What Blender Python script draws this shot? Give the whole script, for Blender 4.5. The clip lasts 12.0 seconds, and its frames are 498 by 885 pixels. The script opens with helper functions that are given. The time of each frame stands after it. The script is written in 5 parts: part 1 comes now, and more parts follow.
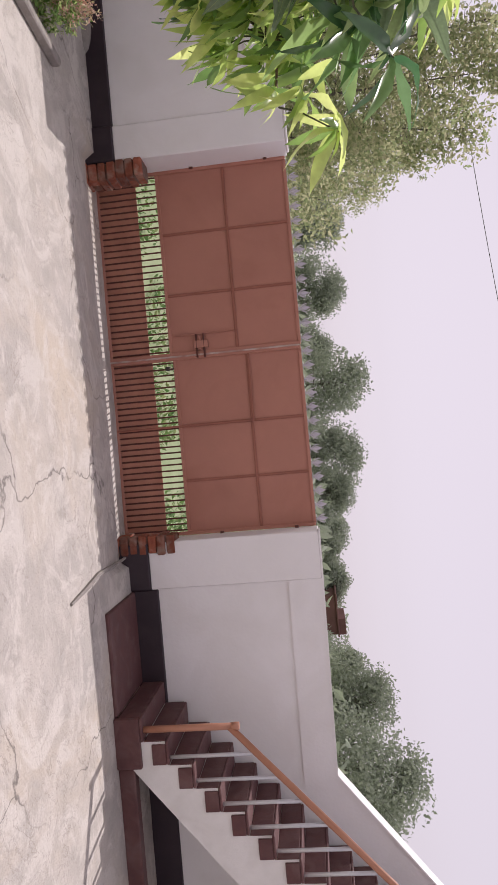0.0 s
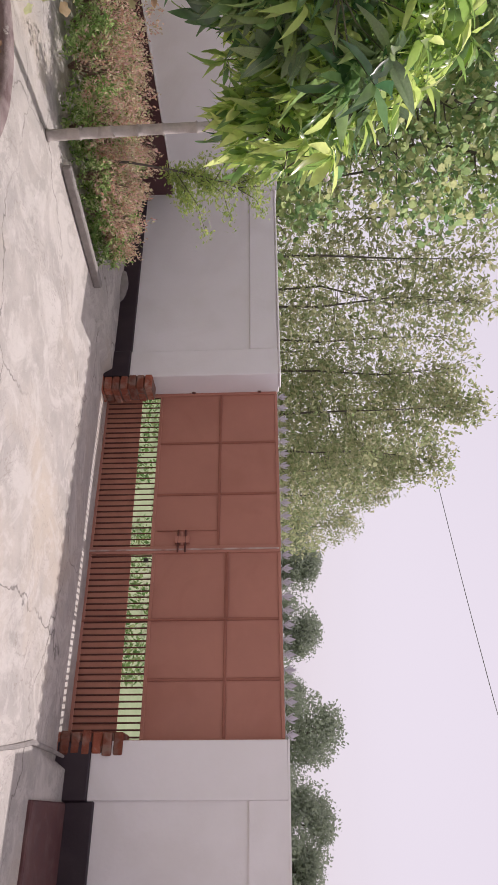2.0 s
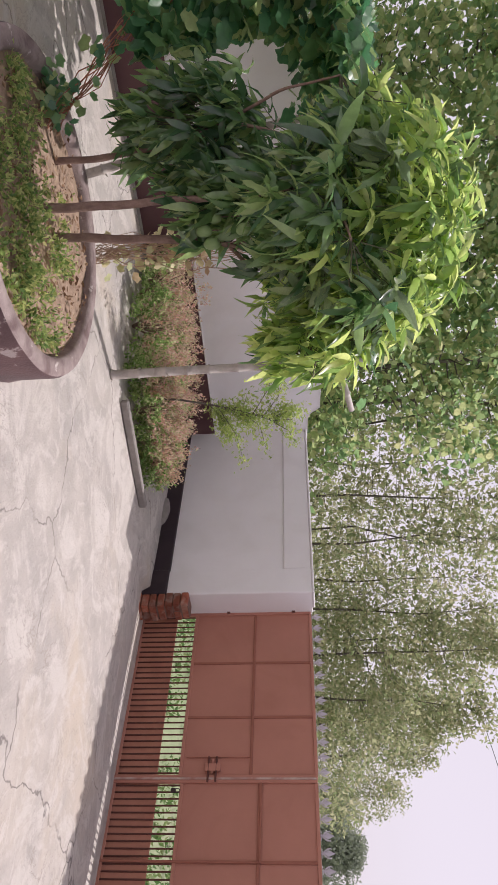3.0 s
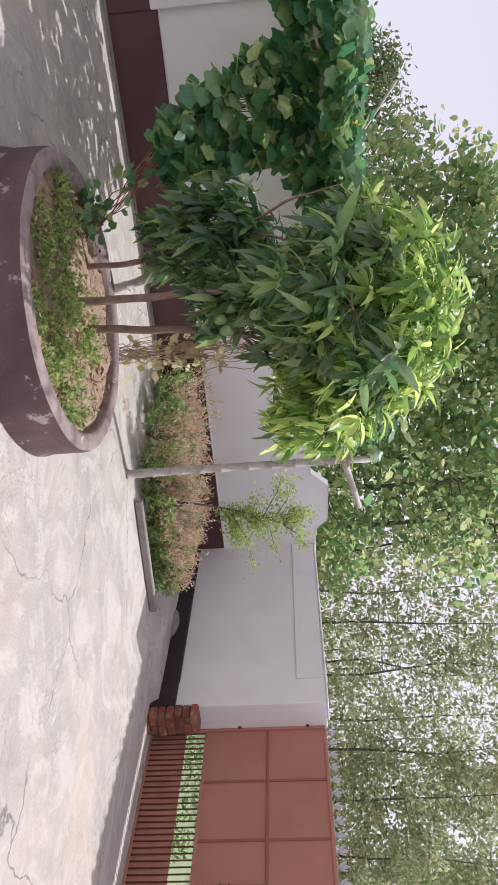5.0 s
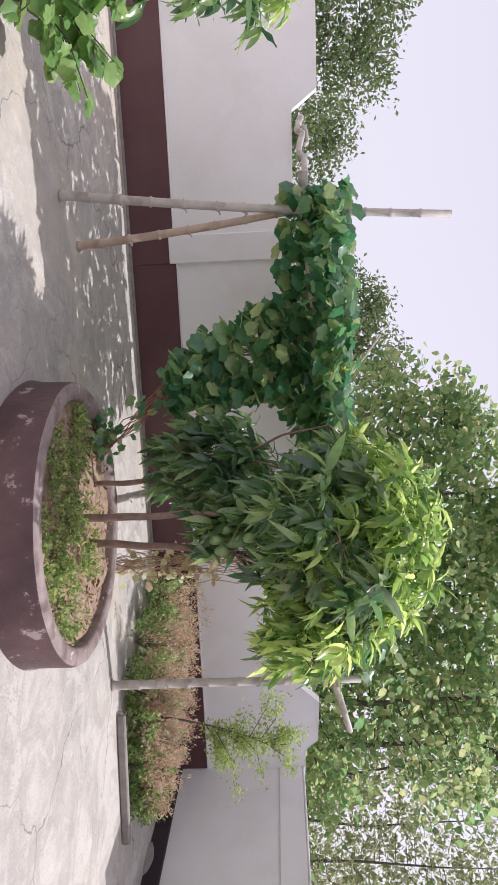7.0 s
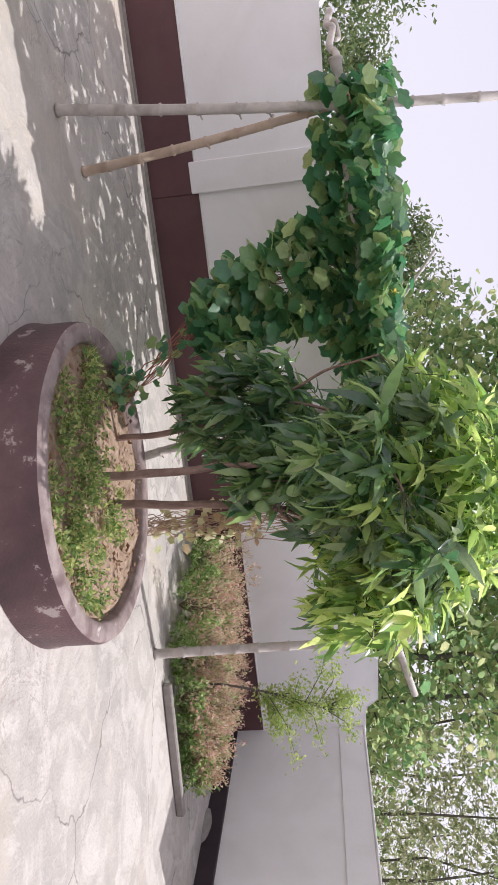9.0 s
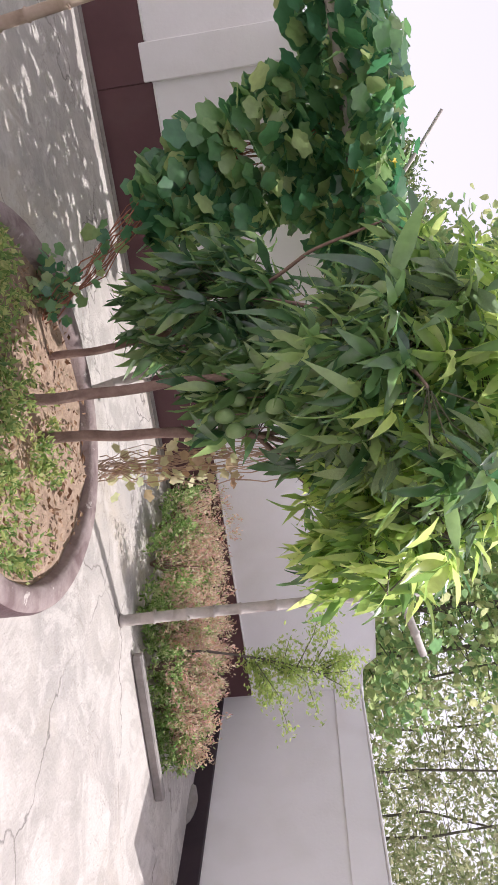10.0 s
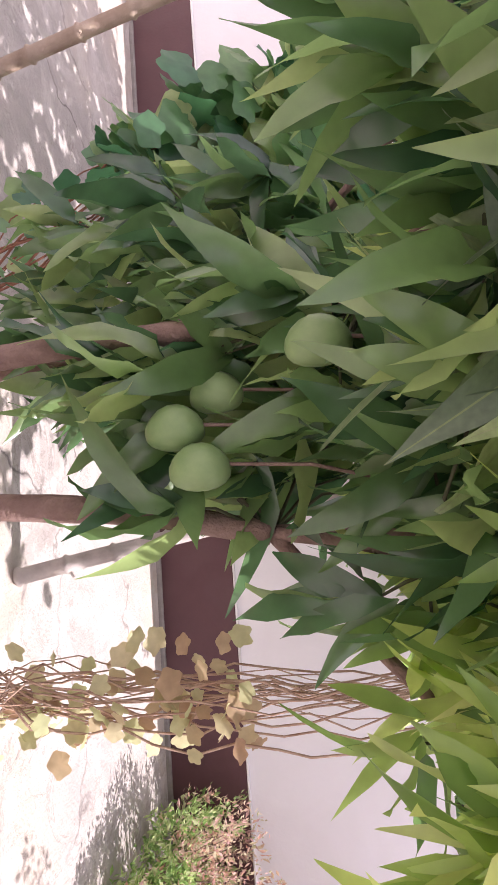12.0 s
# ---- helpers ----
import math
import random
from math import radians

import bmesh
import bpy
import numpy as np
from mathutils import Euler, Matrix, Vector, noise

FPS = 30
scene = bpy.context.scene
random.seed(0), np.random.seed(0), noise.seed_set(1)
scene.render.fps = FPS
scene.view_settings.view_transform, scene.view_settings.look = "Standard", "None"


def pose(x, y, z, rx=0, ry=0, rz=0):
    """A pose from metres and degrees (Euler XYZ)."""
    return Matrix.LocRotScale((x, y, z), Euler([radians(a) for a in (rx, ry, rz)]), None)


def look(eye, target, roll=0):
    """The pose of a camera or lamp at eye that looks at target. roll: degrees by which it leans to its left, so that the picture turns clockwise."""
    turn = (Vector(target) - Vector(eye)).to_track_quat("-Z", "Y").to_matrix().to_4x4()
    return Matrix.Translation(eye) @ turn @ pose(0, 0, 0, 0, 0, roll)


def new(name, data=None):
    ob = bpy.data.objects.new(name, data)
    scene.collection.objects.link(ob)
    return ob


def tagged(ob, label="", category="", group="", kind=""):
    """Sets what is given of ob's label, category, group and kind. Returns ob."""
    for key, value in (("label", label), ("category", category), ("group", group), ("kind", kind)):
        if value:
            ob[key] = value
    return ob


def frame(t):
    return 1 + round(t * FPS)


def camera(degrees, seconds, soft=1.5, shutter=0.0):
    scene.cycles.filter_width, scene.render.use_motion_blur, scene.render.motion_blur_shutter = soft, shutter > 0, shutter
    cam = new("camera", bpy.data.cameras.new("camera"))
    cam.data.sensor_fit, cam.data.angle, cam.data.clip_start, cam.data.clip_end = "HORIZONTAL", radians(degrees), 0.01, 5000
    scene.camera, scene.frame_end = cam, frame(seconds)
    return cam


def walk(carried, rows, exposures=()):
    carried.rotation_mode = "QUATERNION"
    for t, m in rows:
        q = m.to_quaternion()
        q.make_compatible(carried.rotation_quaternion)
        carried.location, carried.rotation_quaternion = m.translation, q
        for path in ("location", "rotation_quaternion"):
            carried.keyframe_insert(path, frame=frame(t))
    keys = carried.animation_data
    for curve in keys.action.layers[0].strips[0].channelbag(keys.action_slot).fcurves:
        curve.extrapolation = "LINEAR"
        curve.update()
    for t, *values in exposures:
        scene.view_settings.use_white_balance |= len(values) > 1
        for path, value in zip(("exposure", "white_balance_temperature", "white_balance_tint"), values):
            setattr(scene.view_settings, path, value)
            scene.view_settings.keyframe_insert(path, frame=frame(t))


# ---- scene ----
cam = camera(40.2, 12.0, soft=1.2)
PATH = [
    (0, (0.901, -6.017, 1.752), (0.891, -4.026, 1.561), 85.0),
    (0.5, (1.207, -5.995, 1.738), (1.023, -4.012, 1.558), 86.7),
    (1, (1.606, -6.033, 1.708), (1.044, -4.12, 1.541), 88.4),
    (1.5, (1.93, -5.953, 1.629), (1.254, -4.075, 1.51), 88.8),
    (2, (2.249, -5.769, 1.642), (1.277, -4.022, 1.575), 88.8),
    (2.5, (2.514, -5.701, 1.635), (1.193, -4.202, 1.559), 88.8),
    (3, (2.714, -5.769, 1.633), (1.178, -4.496, 1.489), 88.0),
    (5, (3.14, -5.51, 1.572), (1.366, -4.598, 1.435), 86.6),
    (5.5, (3.233, -5.644, 1.553), (1.421, -4.815, 1.384), 88.1),
    (6, (3.31, -5.669, 1.603), (1.391, -5.115, 1.492), 88.5),
    (6.5, (3.341, -5.686, 1.612), (1.393, -5.24, 1.54), 89.7),
    (6.7, (3.314, -5.713, 1.605), (1.356, -5.313, 1.525), 88.5),
    (8.3, (3.146, -5.758, 1.598), (1.185, -5.396, 1.435), 87.3),
    (8.5, (3.037, -5.686, 1.573), (1.084, -5.283, 1.424), 86.2),
    (9, (2.697, -5.537, 1.59), (0.775, -5.035, 1.359), 85.3),
    (9.5, (2.298, -5.333, 1.571), (0.447, -4.619, 1.322), 87.4),
    (10, (1.914, -5.077, 1.528), (0.022, -4.459, 1.337), 83.6),
    (10.5, (1.443, -4.777, 1.519), (-0.472, -4.269, 1.247), 83.6),
    (11, (0.913, -4.455, 1.532), (-1.027, -4.089, 1.207), 83.2),
    (11.5, (0.508, -4.254, 1.491), (-1.472, -4.278, 1.207), 85.5),
    (12, (0.027, -4.056, 1.423), (-1.912, -4.425, 1.104), 83.8),
]
walk(cam, [(t, look(eye, target, roll)) for t, eye, target, roll in PATH],
     [(0.0, -0.13, 6500, 17), (2.5, -0.08, 6480, 17), (5.0, 0.17, 6150, 12), (9.0, 0.29, 6170, 12), (10.5, 0.54, 6270, 15), (11.5, 0.82, 6350, 19), (12.0, 1.04, 6400, 25)])

# ---- light ----
SUN_AZ, SUN_EL = 9.0, 56.0  # degrees turned from +y towards -x, and above the horizon
world = bpy.data.worlds.new("world")
scene.world = world
world.use_nodes = True
wn, wl = world.node_tree.nodes, world.node_tree.links
sky = wn.new("ShaderNodeTexSky")
sky.sky_type, sky.sun_disc = "NISHITA", False
sky.sun_elevation, sky.sun_rotation = radians(SUN_EL), radians(-SUN_AZ)
sky.air_density, sky.dust_density, sky.ozone_density = 1.0, 2.0, 1.0
haze = wn.new("ShaderNodeHueSaturation")
haze.inputs["Saturation"].default_value = 0.22
tint = wn.new("ShaderNodeMix")
tint.data_type, tint.blend_type = "RGBA", "MULTIPLY"
tint.inputs["Factor"].default_value = 1.0
tint.inputs["B"].default_value = (1.0, 0.93, 1.02, 1)
wl.new(sky.outputs["Color"], haze.inputs["Color"])
wl.new(haze.outputs["Color"], tint.inputs["A"])
veil = wn.new("ShaderNodeMix")  # thick summer haze evens out the dome
veil.data_type = "RGBA"
veil.inputs["Factor"].default_value = 0.72
veil.inputs["B"].default_value = (5.15, 4.82, 5.2, 1)
wl.new(tint.outputs["Result"], veil.inputs["A"])
wl.new(veil.outputs["Result"], wn["Background"].inputs["Color"])
wn["Background"].inputs["Strength"].default_value = 0.15
sun = new("sun", bpy.data.lights.new("sun", "SUN"))
sun.data.energy, sun.data.angle, sun.data.color = 3.5, radians(0.6), (1.0, 0.95, 0.91)
sun.matrix_world = look((-math.sin(radians(SUN_AZ)) * 20, math.cos(radians(SUN_AZ)) * 20, 20 * math.tan(radians(SUN_EL))), (0, 0, 0))


# ---- materials ----
def material(name, colors, rough=0.8, scale=6.0, fine=60.0, bump=0.3, metal=0.0, vary=0.0, stain=None, stain_scale=0.8, stain_amount=0.35, spec=0.4):
    """Two scales of grain between the colours, an optional stain colour, and fine relief."""
    m = bpy.data.materials.new(name)
    m.use_nodes = True
    n, l = m.node_tree.nodes, m.node_tree.links
    b = n["Principled BSDF"]
    co = n.new("ShaderNodeTexCoord")
    a = n.new("ShaderNodeTexNoise")
    a.inputs["Scale"].default_value, a.inputs["Detail"].default_value, a.inputs["Roughness"].default_value = scale, 8, 0.65
    l.new(co.outputs["Object"], a.inputs["Vector"])
    ramp = n.new("ShaderNodeValToRGB")
    ramp.color_ramp.elements[0].position, ramp.color_ramp.elements[1].position = 0.3, 0.7
    ramp.color_ramp.elements[0].color, ramp.color_ramp.elements[1].color = (*colors[0], 1), (*colors[1], 1)
    l.new(a.outputs["Fac"], ramp.inputs["Fac"])
    out = ramp.outputs["Color"]
    if stain:
        s = n.new("ShaderNodeTexNoise")
        s.inputs["Scale"].default_value, s.inputs["Detail"].default_value, s.inputs["Distortion"].default_value = stain_scale, 6, 0.8
        l.new(co.outputs["Object"], s.inputs["Vector"])
        r2 = n.new("ShaderNodeMapRange")
        r2.inputs["From Min"].default_value, r2.inputs["From Max"].default_value, r2.inputs["To Max"].default_value = 0.48, 0.68, stain_amount
        l.new(s.outputs["Fac"], r2.inputs["Value"])
        mx = n.new("ShaderNodeMix")
        mx.data_type = "RGBA"
        l.new(r2.outputs["Result"], mx.inputs["Factor"])
        l.new(out, mx.inputs["A"])
        mx.inputs["B"].default_value = (*stain, 1)
        out = mx.outputs["Result"]
    if vary:
        info = n.new("ShaderNodeObjectInfo")
        r3 = n.new("ShaderNodeMapRange")
        r3.inputs["To Min"].default_value, r3.inputs["To Max"].default_value = 1 - vary, 1 + vary
        l.new(info.outputs["Random"], r3.inputs["Value"])
        hs = n.new("ShaderNodeHueSaturation")
        l.new(r3.outputs["Result"], hs.inputs["Value"])
        l.new(out, hs.inputs["Color"])
        out = hs.outputs["Color"]
    l.new(out, b.inputs["Base Color"])
    f = n.new("ShaderNodeTexNoise")
    f.inputs["Scale"].default_value, f.inputs["Detail"].default_value = fine, 5
    l.new(co.outputs["Object"], f.inputs["Vector"])
    bp = n.new("ShaderNodeBump")
    bp.inputs["Strength"].default_value, bp.inputs["Distance"].default_value = bump, 0.01
    l.new(f.outputs["Fac"], bp.inputs["Height"])
    l.new(bp.outputs["Normal"], b.inputs["Normal"])
    rr = n.new("ShaderNodeMapRange")
    rr.inputs["To Min"].default_value, rr.inputs["To Max"].default_value = max(0.05, rough - 0.12), min(1, rough + 0.12)
    l.new(a.outputs["Fac"], rr.inputs["Value"])
    l.new(rr.outputs["Result"], b.inputs["Roughness"])
    b.inputs["Metallic"].default_value, b.inputs["Specular IOR Level"].default_value = metal, spec
    return m


def leaf_material(name, stops, rough=0.4, through_light=0.35, island=True, spec=0.4):
    """Leaves: a colour for each leaf out of the stops, shining through when lit from behind."""
    m = bpy.data.materials.new(name)
    m.use_nodes = True
    n, l = m.node_tree.nodes, m.node_tree.links
    b, end = n["Principled BSDF"], n["Material Output"]
    src = n.new("ShaderNodeNewGeometry").outputs["Random Per Island"] if island else n.new("ShaderNodeObjectInfo").outputs["Random"]
    ramp = n.new("ShaderNodeValToRGB")
    el = ramp.color_ramp.elements
    while len(el) < len(stops):
        el.new(0.5)
    for k, c in enumerate(stops):
        el[k].position, el[k].color = k / (len(stops) - 1), (*c, 1)
    l.new(src, ramp.inputs["Fac"])
    co = n.new("ShaderNodeTexCoord")
    a = n.new("ShaderNodeTexNoise")
    a.inputs["Scale"].default_value, a.inputs["Detail"].default_value = 25, 4
    l.new(co.outputs["Object"], a.inputs["Vector"])
    hs = n.new("ShaderNodeHueSaturation")
    mr = n.new("ShaderNodeMapRange")
    mr.inputs["To Min"].default_value, mr.inputs["To Max"].default_value = 0.7, 1.3
    l.new(a.outputs["Fac"], mr.inputs["Value"])
    l.new(mr.outputs["Result"], hs.inputs["Value"])
    l.new(ramp.outputs["Color"], hs.inputs["Color"])
    l.new(hs.outputs["Color"], b.inputs["Base Color"])
    b.inputs["Roughness"].default_value, b.inputs["Specular IOR Level"].default_value = rough, spec
    t = n.new("ShaderNodeBsdfTranslucent")
    g = n.new("ShaderNodeHueSaturation")
    g.inputs["Value"].default_value, g.inputs["Hue"].default_value = 2.0, 0.485
    l.new(hs.outputs["Color"], g.inputs["Color"])
    l.new(g.outputs["Color"], t.inputs["Color"])
    mix = n.new("ShaderNodeMixShader")
    mix.inputs["Fac"].default_value = through_light
    l.new(b.outputs["BSDF"], mix.inputs[1])
    l.new(t.outputs["BSDF"], mix.inputs[2])
    l.new(mix.outputs["Shader"], end.inputs["Surface"])
    return m


def worn(m, color, size, level):
    """Chips and scuffs of the bare stuff showing through the paint."""
    n, l = m.node_tree.nodes, m.node_tree.links
    b = n["Principled BSDF"]
    co = n.new("ShaderNodeTexCoord")
    a = n.new("ShaderNodeTexNoise")
    a.inputs["Scale"].default_value, a.inputs["Detail"].default_value, a.inputs["Roughness"].default_value = size, 8, 0.72
    l.new(co.outputs["Object"], a.inputs["Vector"])
    r = n.new("ShaderNodeMapRange")
    r.inputs["From Min"].default_value, r.inputs["From Max"].default_value, r.inputs["To Max"].default_value = level, level + 0.035, 0.85
    l.new(a.outputs["Fac"], r.inputs["Value"])
    mx = n.new("ShaderNodeMix")
    mx.data_type = "RGBA"
    l.new(r.outputs["Result"], mx.inputs["Factor"])
    l.new(b.inputs["Base Color"].links[0].from_socket, mx.inputs["A"])
    mx.inputs["B"].default_value = (*color, 1)
    l.new(mx.outputs["Result"], b.inputs["Base Color"])
    return m


def concrete_material():
    """Weathered yard concrete: pale crust, ochre patches, grey stains, flaked edges, pits and broken cracks."""
    m = material("yard_concrete", [(0.375, 0.345, 0.315), (0.52, 0.475, 0.435)], rough=0.88, scale=3.0, fine=55, bump=0.6,
                 stain=(0.30, 0.285, 0.275), stain_scale=0.9, stain_amount=0.38)
    n, l = m.node_tree.nodes, m.node_tree.links
    b = n["Principled BSDF"]
    co = n.new("ShaderNodeTexCoord")

    def fog(scale, detail=6, rough=0.6, distortion=0.0):
        a = n.new("ShaderNodeTexNoise")
        a.inputs["Scale"].default_value, a.inputs["Detail"].default_value = scale, detail
        a.inputs["Roughness"].default_value, a.inputs["Distortion"].default_value = rough, distortion
        l.new(co.outputs["Object"], a.inputs["Vector"])
        return a.outputs["Fac"]

    def span(src, a0, a1, b0, b1):
        r = n.new("ShaderNodeMapRange")
        for key, val in (("From Min", a0), ("From Max", a1), ("To Min", b0), ("To Max", b1)):
            r.inputs[key].default_value = val
        l.new(src, r.inputs["Value"])
        return r.outputs["Result"]

    def calc(kind, a, c):
        k = n.new("ShaderNodeMath")
        k.operation = kind
        for slot, val in zip(k.inputs, (a, c)):
            if isinstance(val, float):
                slot.default_value = val
            else:
                l.new(val, slot)
        return k.outputs["Value"]

    def blend(base, factor, color):
        mx = n.new("ShaderNodeMix")
        mx.data_type = "RGBA"
        l.new(factor, mx.inputs["Factor"])
        l.new(base, mx.inputs["A"])
        mx.inputs["B"].default_value = (*color, 1)
        return mx.outputs["Result"]

    out = b.inputs["Base Color"].links[0].from_socket
    out = blend(out, span(fog(0.55, 5, 0.6, 0.6), 0.50, 0.66, 0.0, 0.62), (0.56, 0.475, 0.375))
    out = blend(out, span(fog(1.7, 9, 0.68, 1.6), 0.50, 0.60, 0.0, 0.75), (0.575, 0.535, 0.495))
    out = blend(out, span(fog(5.5, 8, 0.7, 0.8), 0.54, 0.64, 0.0, 0.5), (0.605, 0.56, 0.525))
    out = blend(out, span(fog(9.0, 8, 0.75, 0.4), 0.58, 0.70, 0.0, 0.45), (0.33, 0.30, 0.28))
    # edges of flaked crust, strong in places and gone in others
    crust = fog(2.6, 7, 0.62, 1.2)
    edge = span(calc("ABSOLUTE", calc("SUBTRACT", crust, 0.5), 0.0), 0.0, 0.013, 1.0, 0.0)
    some = span(fog(0.9, 3, 0.5), 0.42, 0.58, 0.0, 0.65)
    flake = calc("MULTIPLY", edge, some)
    out = blend(out, flake, (0.27, 0.235, 0.21))
    # cracks that wander, widen and fade
    warp = n.new("ShaderNodeTexNoise")
    warp.inputs["Scale"].default_value, warp.inputs["Detail"].default_value = 2.2, 7
    l.new(co.outputs["Object"], warp.inputs["Vector"])
    bent = n.new("ShaderNodeMix")
    bent.data_type, bent.blend_type = "RGBA", "LINEAR_LIGHT"
    bent.inputs["Factor"].default_value = 0.26
    l.new(co.outputs["Object"], bent.inputs["A"])
    l.new(warp.outputs["Color"], bent.inputs["B"])
    cell = n.new("ShaderNodeTexVoronoi")
    cell.feature = "DISTANCE_TO_EDGE"
    cell.inputs["Scale"].default_value = 0.55
    l.new(bent.outputs["Result"], cell.inputs["Vector"])
    crack = calc("MULTIPLY", span(cell.outputs["Distance"], 0.0, 0.0055, 1.0, 0.0), span(fog(1.3, 4, 0.6), 0.40, 0.56, 0.05, 0.85))
    out = blend(out, crack, (0.13, 0.115, 0.105))
    out = blend(out, span(fog(38.0, 3, 0.5), 0.68, 0.74, 0.0, 0.5), (0.24, 0.22, 0.21))
    l.new(out, b.inputs["Base Color"])
    # relief of the crust on top of the fine grain
    lump = n.new("ShaderNodeBump")
    lump.inputs["Strength"].default_value, lump.inputs["Distance"].default_value = 0.5, 0.03
    l.new(calc("ADD", calc("MULTIPLY", crust, 0.6), fog(7.0, 8, 0.65, 0.5)), lump.inputs["Height"])
    fine = b.inputs["Normal"].links[0].from_node
    l.new(lump.outputs["Normal"], fine.inputs["Normal"])
    return m


M_YARD = concrete_material()
M_WALL = material("wall_paint", [(0.78, 0.76, 0.76), (0.83, 0.81, 0.82)], rough=0.75, scale=1.2, fine=35, bump=0.18, stain=(0.66, 0.63, 0.60), stain_scale=1.4, stain_amount=0.3)
M_PLASTER = material("white_plaster", [(0.70, 0.68, 0.66), (0.80, 0.78, 0.77)], rough=0.8, scale=4, fine=60, bump=0.2, stain=(0.5, 0.47, 0.43), stain_scale=2.5, stain_amount=0.3)
M_PLINTH = material("maroon_plinth_paint", [(0.085, 0.036, 0.041), (0.115, 0.05, 0.054)], rough=0.5, scale=3, fine=50, bump=0.15, stain=(0.13, 0.075, 0.075), stain_scale=2.2, stain_amount=0.3)
# front wall plinths, a darker tone than the left wall's
M_PLINTH_DARK = material("near_black_front_plinth", [(0.026, 0.017, 0.024), (0.044, 0.028, 0.037)], rough=0.5, scale=3, fine=50, bump=0.15, stain=(0.07, 0.05, 0.055), stain_scale=2.2, stain_amount=0.3)
M_TREAD = material("maroon_step_paint", [(0.085, 0.034, 0.036), (0.13, 0.055, 0.052)], rough=0.6, scale=9, fine=70, bump=0.2, stain=(0.2, 0.13, 0.12), stain_scale=5, stain_amount=0.4)
M_GATE = material("red_oxide_gate_paint", [(0.405, 0.18, 0.132), (0.455, 0.205, 0.15)], rough=0.55, scale=2, fine=30, bump=0.06, stain=(0.345, 0.138, 0.095), stain_scale=1.5, stain_amount=0.5)
M_GATE_BAR = material("gate_panel_bar_paint", [(0.27, 0.10, 0.068), (0.33, 0.125, 0.085)], rough=0.55, scale=8, fine=50, bump=0.1)
# kick sheet, a paler tone than the upper sheets
M_KICK = material("pale_kick_sheet_paint", [(0.46, 0.20, 0.14), (0.55, 0.26, 0.18)], rough=0.6, scale=5, fine=50, bump=0.08, stain=(0.36, 0.15, 0.10), stain_scale=3, stain_amount=0.4)
# much darker than the sheets; for bars, hinges and bolt
M_GATE_DARK = material("dark_gate_metal_paint", [(0.075, 0.024, 0.018), (0.12, 0.038, 0.028)], rough=0.6, scale=12, fine=60, bump=0.2)
M_STRIP = material("worn_steel_strip", [(0.42, 0.30, 0.26), (0.58, 0.48, 0.44)], rough=0.5, scale=14, fine=60, bump=0.2, stain=(0.34, 0.13, 0.10), stain_scale=5, stain_amount=0.8)
M_BRICK = material("bare_brick", [(0.20, 0.055, 0.032), (0.34, 0.11, 0.065)], rough=0.9, scale=14, fine=90, bump=0.6, vary=0.35, stain=(0.42, 0.36, 0.30), stain_scale=8, stain_amount=0.5)
M_MORTAR = material("mortar", [(0.15, 0.085, 0.065), (0.24, 0.16, 0.13)], rough=0.95, scale=20, fine=90, bump=0.6)
M_RING = worn(material("maroon_planter_paint", [(0.07, 0.037, 0.043), (0.15, 0.088, 0.09)], rough=0.5, scale=3.5, fine=70, bump=0.4, stain=(0.035, 0.022, 0.028), stain_scale=1.6, stain_amount=0.55), (0.40, 0.34, 0.33), 7, 0.605)
M_RIM = worn(material("worn_planter_rim", [(0.21, 0.155, 0.15), (0.38, 0.31, 0.29)], rough=0.85, scale=7, fine=80, bump=0.5, stain=(0.12, 0.07, 0.07), stain_scale=5, stain_amount=0.75), (0.58, 0.52, 0.48), 9, 0.60)
M_SOIL = material("dry_soil", [(0.24, 0.16, 0.11), (0.46, 0.34, 0.25)], rough=0.95, scale=16, fine=60, bump=1.0)
M_BAMBOO = material("weathered_bamboo", [(0.40, 0.36, 0.33), (0.57, 0.52, 0.48)], rough=0.65, scale=9, fine=120, bump=0.3, stain=(0.2, 0.17, 0.14), stain_scale=7, stain_amount=0.5)
M_BAMBOO_TAN = material("tan_bamboo", [(0.43, 0.32, 0.24), (0.56, 0.45, 0.36)], rough=0.6, scale=9, fine=120, bump=0.3, stain=(0.24, 0.17, 0.12), stain_scale=7, stain_amount=0.5)
M_BARK = material("mango_bark", [(0.17, 0.105, 0.085), (0.29, 0.20, 0.165)], rough=0.85, scale=18, fine=110, bump=0.6)
M_BARK_GREY = material("grey_bark", [(0.09, 0.075, 0.065), (0.17, 0.15, 0.13)], rough=0.9, scale=6, fine=40, bump=0.6)
M_STEM = material("dry_vine_stem", [(0.34, 0.20, 0.13), (0.58, 0.44, 0.33)], rough=0.85, scale=20, fine=120, bump=0.5)
M_STEM_RED = material("reddish_vine_stem", [(0.26, 0.10, 0.06), (0.42, 0.20, 0.13)], rough=0.8, scale=20, fine=120, bump=0.5)
M_RAIL = material("copper_brown_rail_paint", [(0.40, 0.18, 0.11), (0.47, 0.23, 0.15)], rough=0.4, scale=6, fine=60, bump=0.05)
M_STEEL = material("silver_baluster_paint", [(0.50, 0.50, 0.52), (0.62, 0.62, 0.64)], rough=0.4, scale=8, fine=60, bump=0.05, metal=0.3)
M_SPIKE = material("lilac_grey_spike_paint", [(0.44, 0.41, 0.47), (0.56, 0.52, 0.59)], rough=0.5, scale=10, fine=60, bump=0.1, metal=0.1)
M_IRON = material("dark_iron", [(0.03, 0.022, 0.02), (0.06, 0.045, 0.04)], rough=0.6, scale=20, fine=80, bump=0.3)
M_SLAB = material("grey_stone_kerb", [(0.22, 0.20, 0.185), (0.34, 0.31, 0.29)], rough=0.9, scale=12, fine=80, bump=0.5)
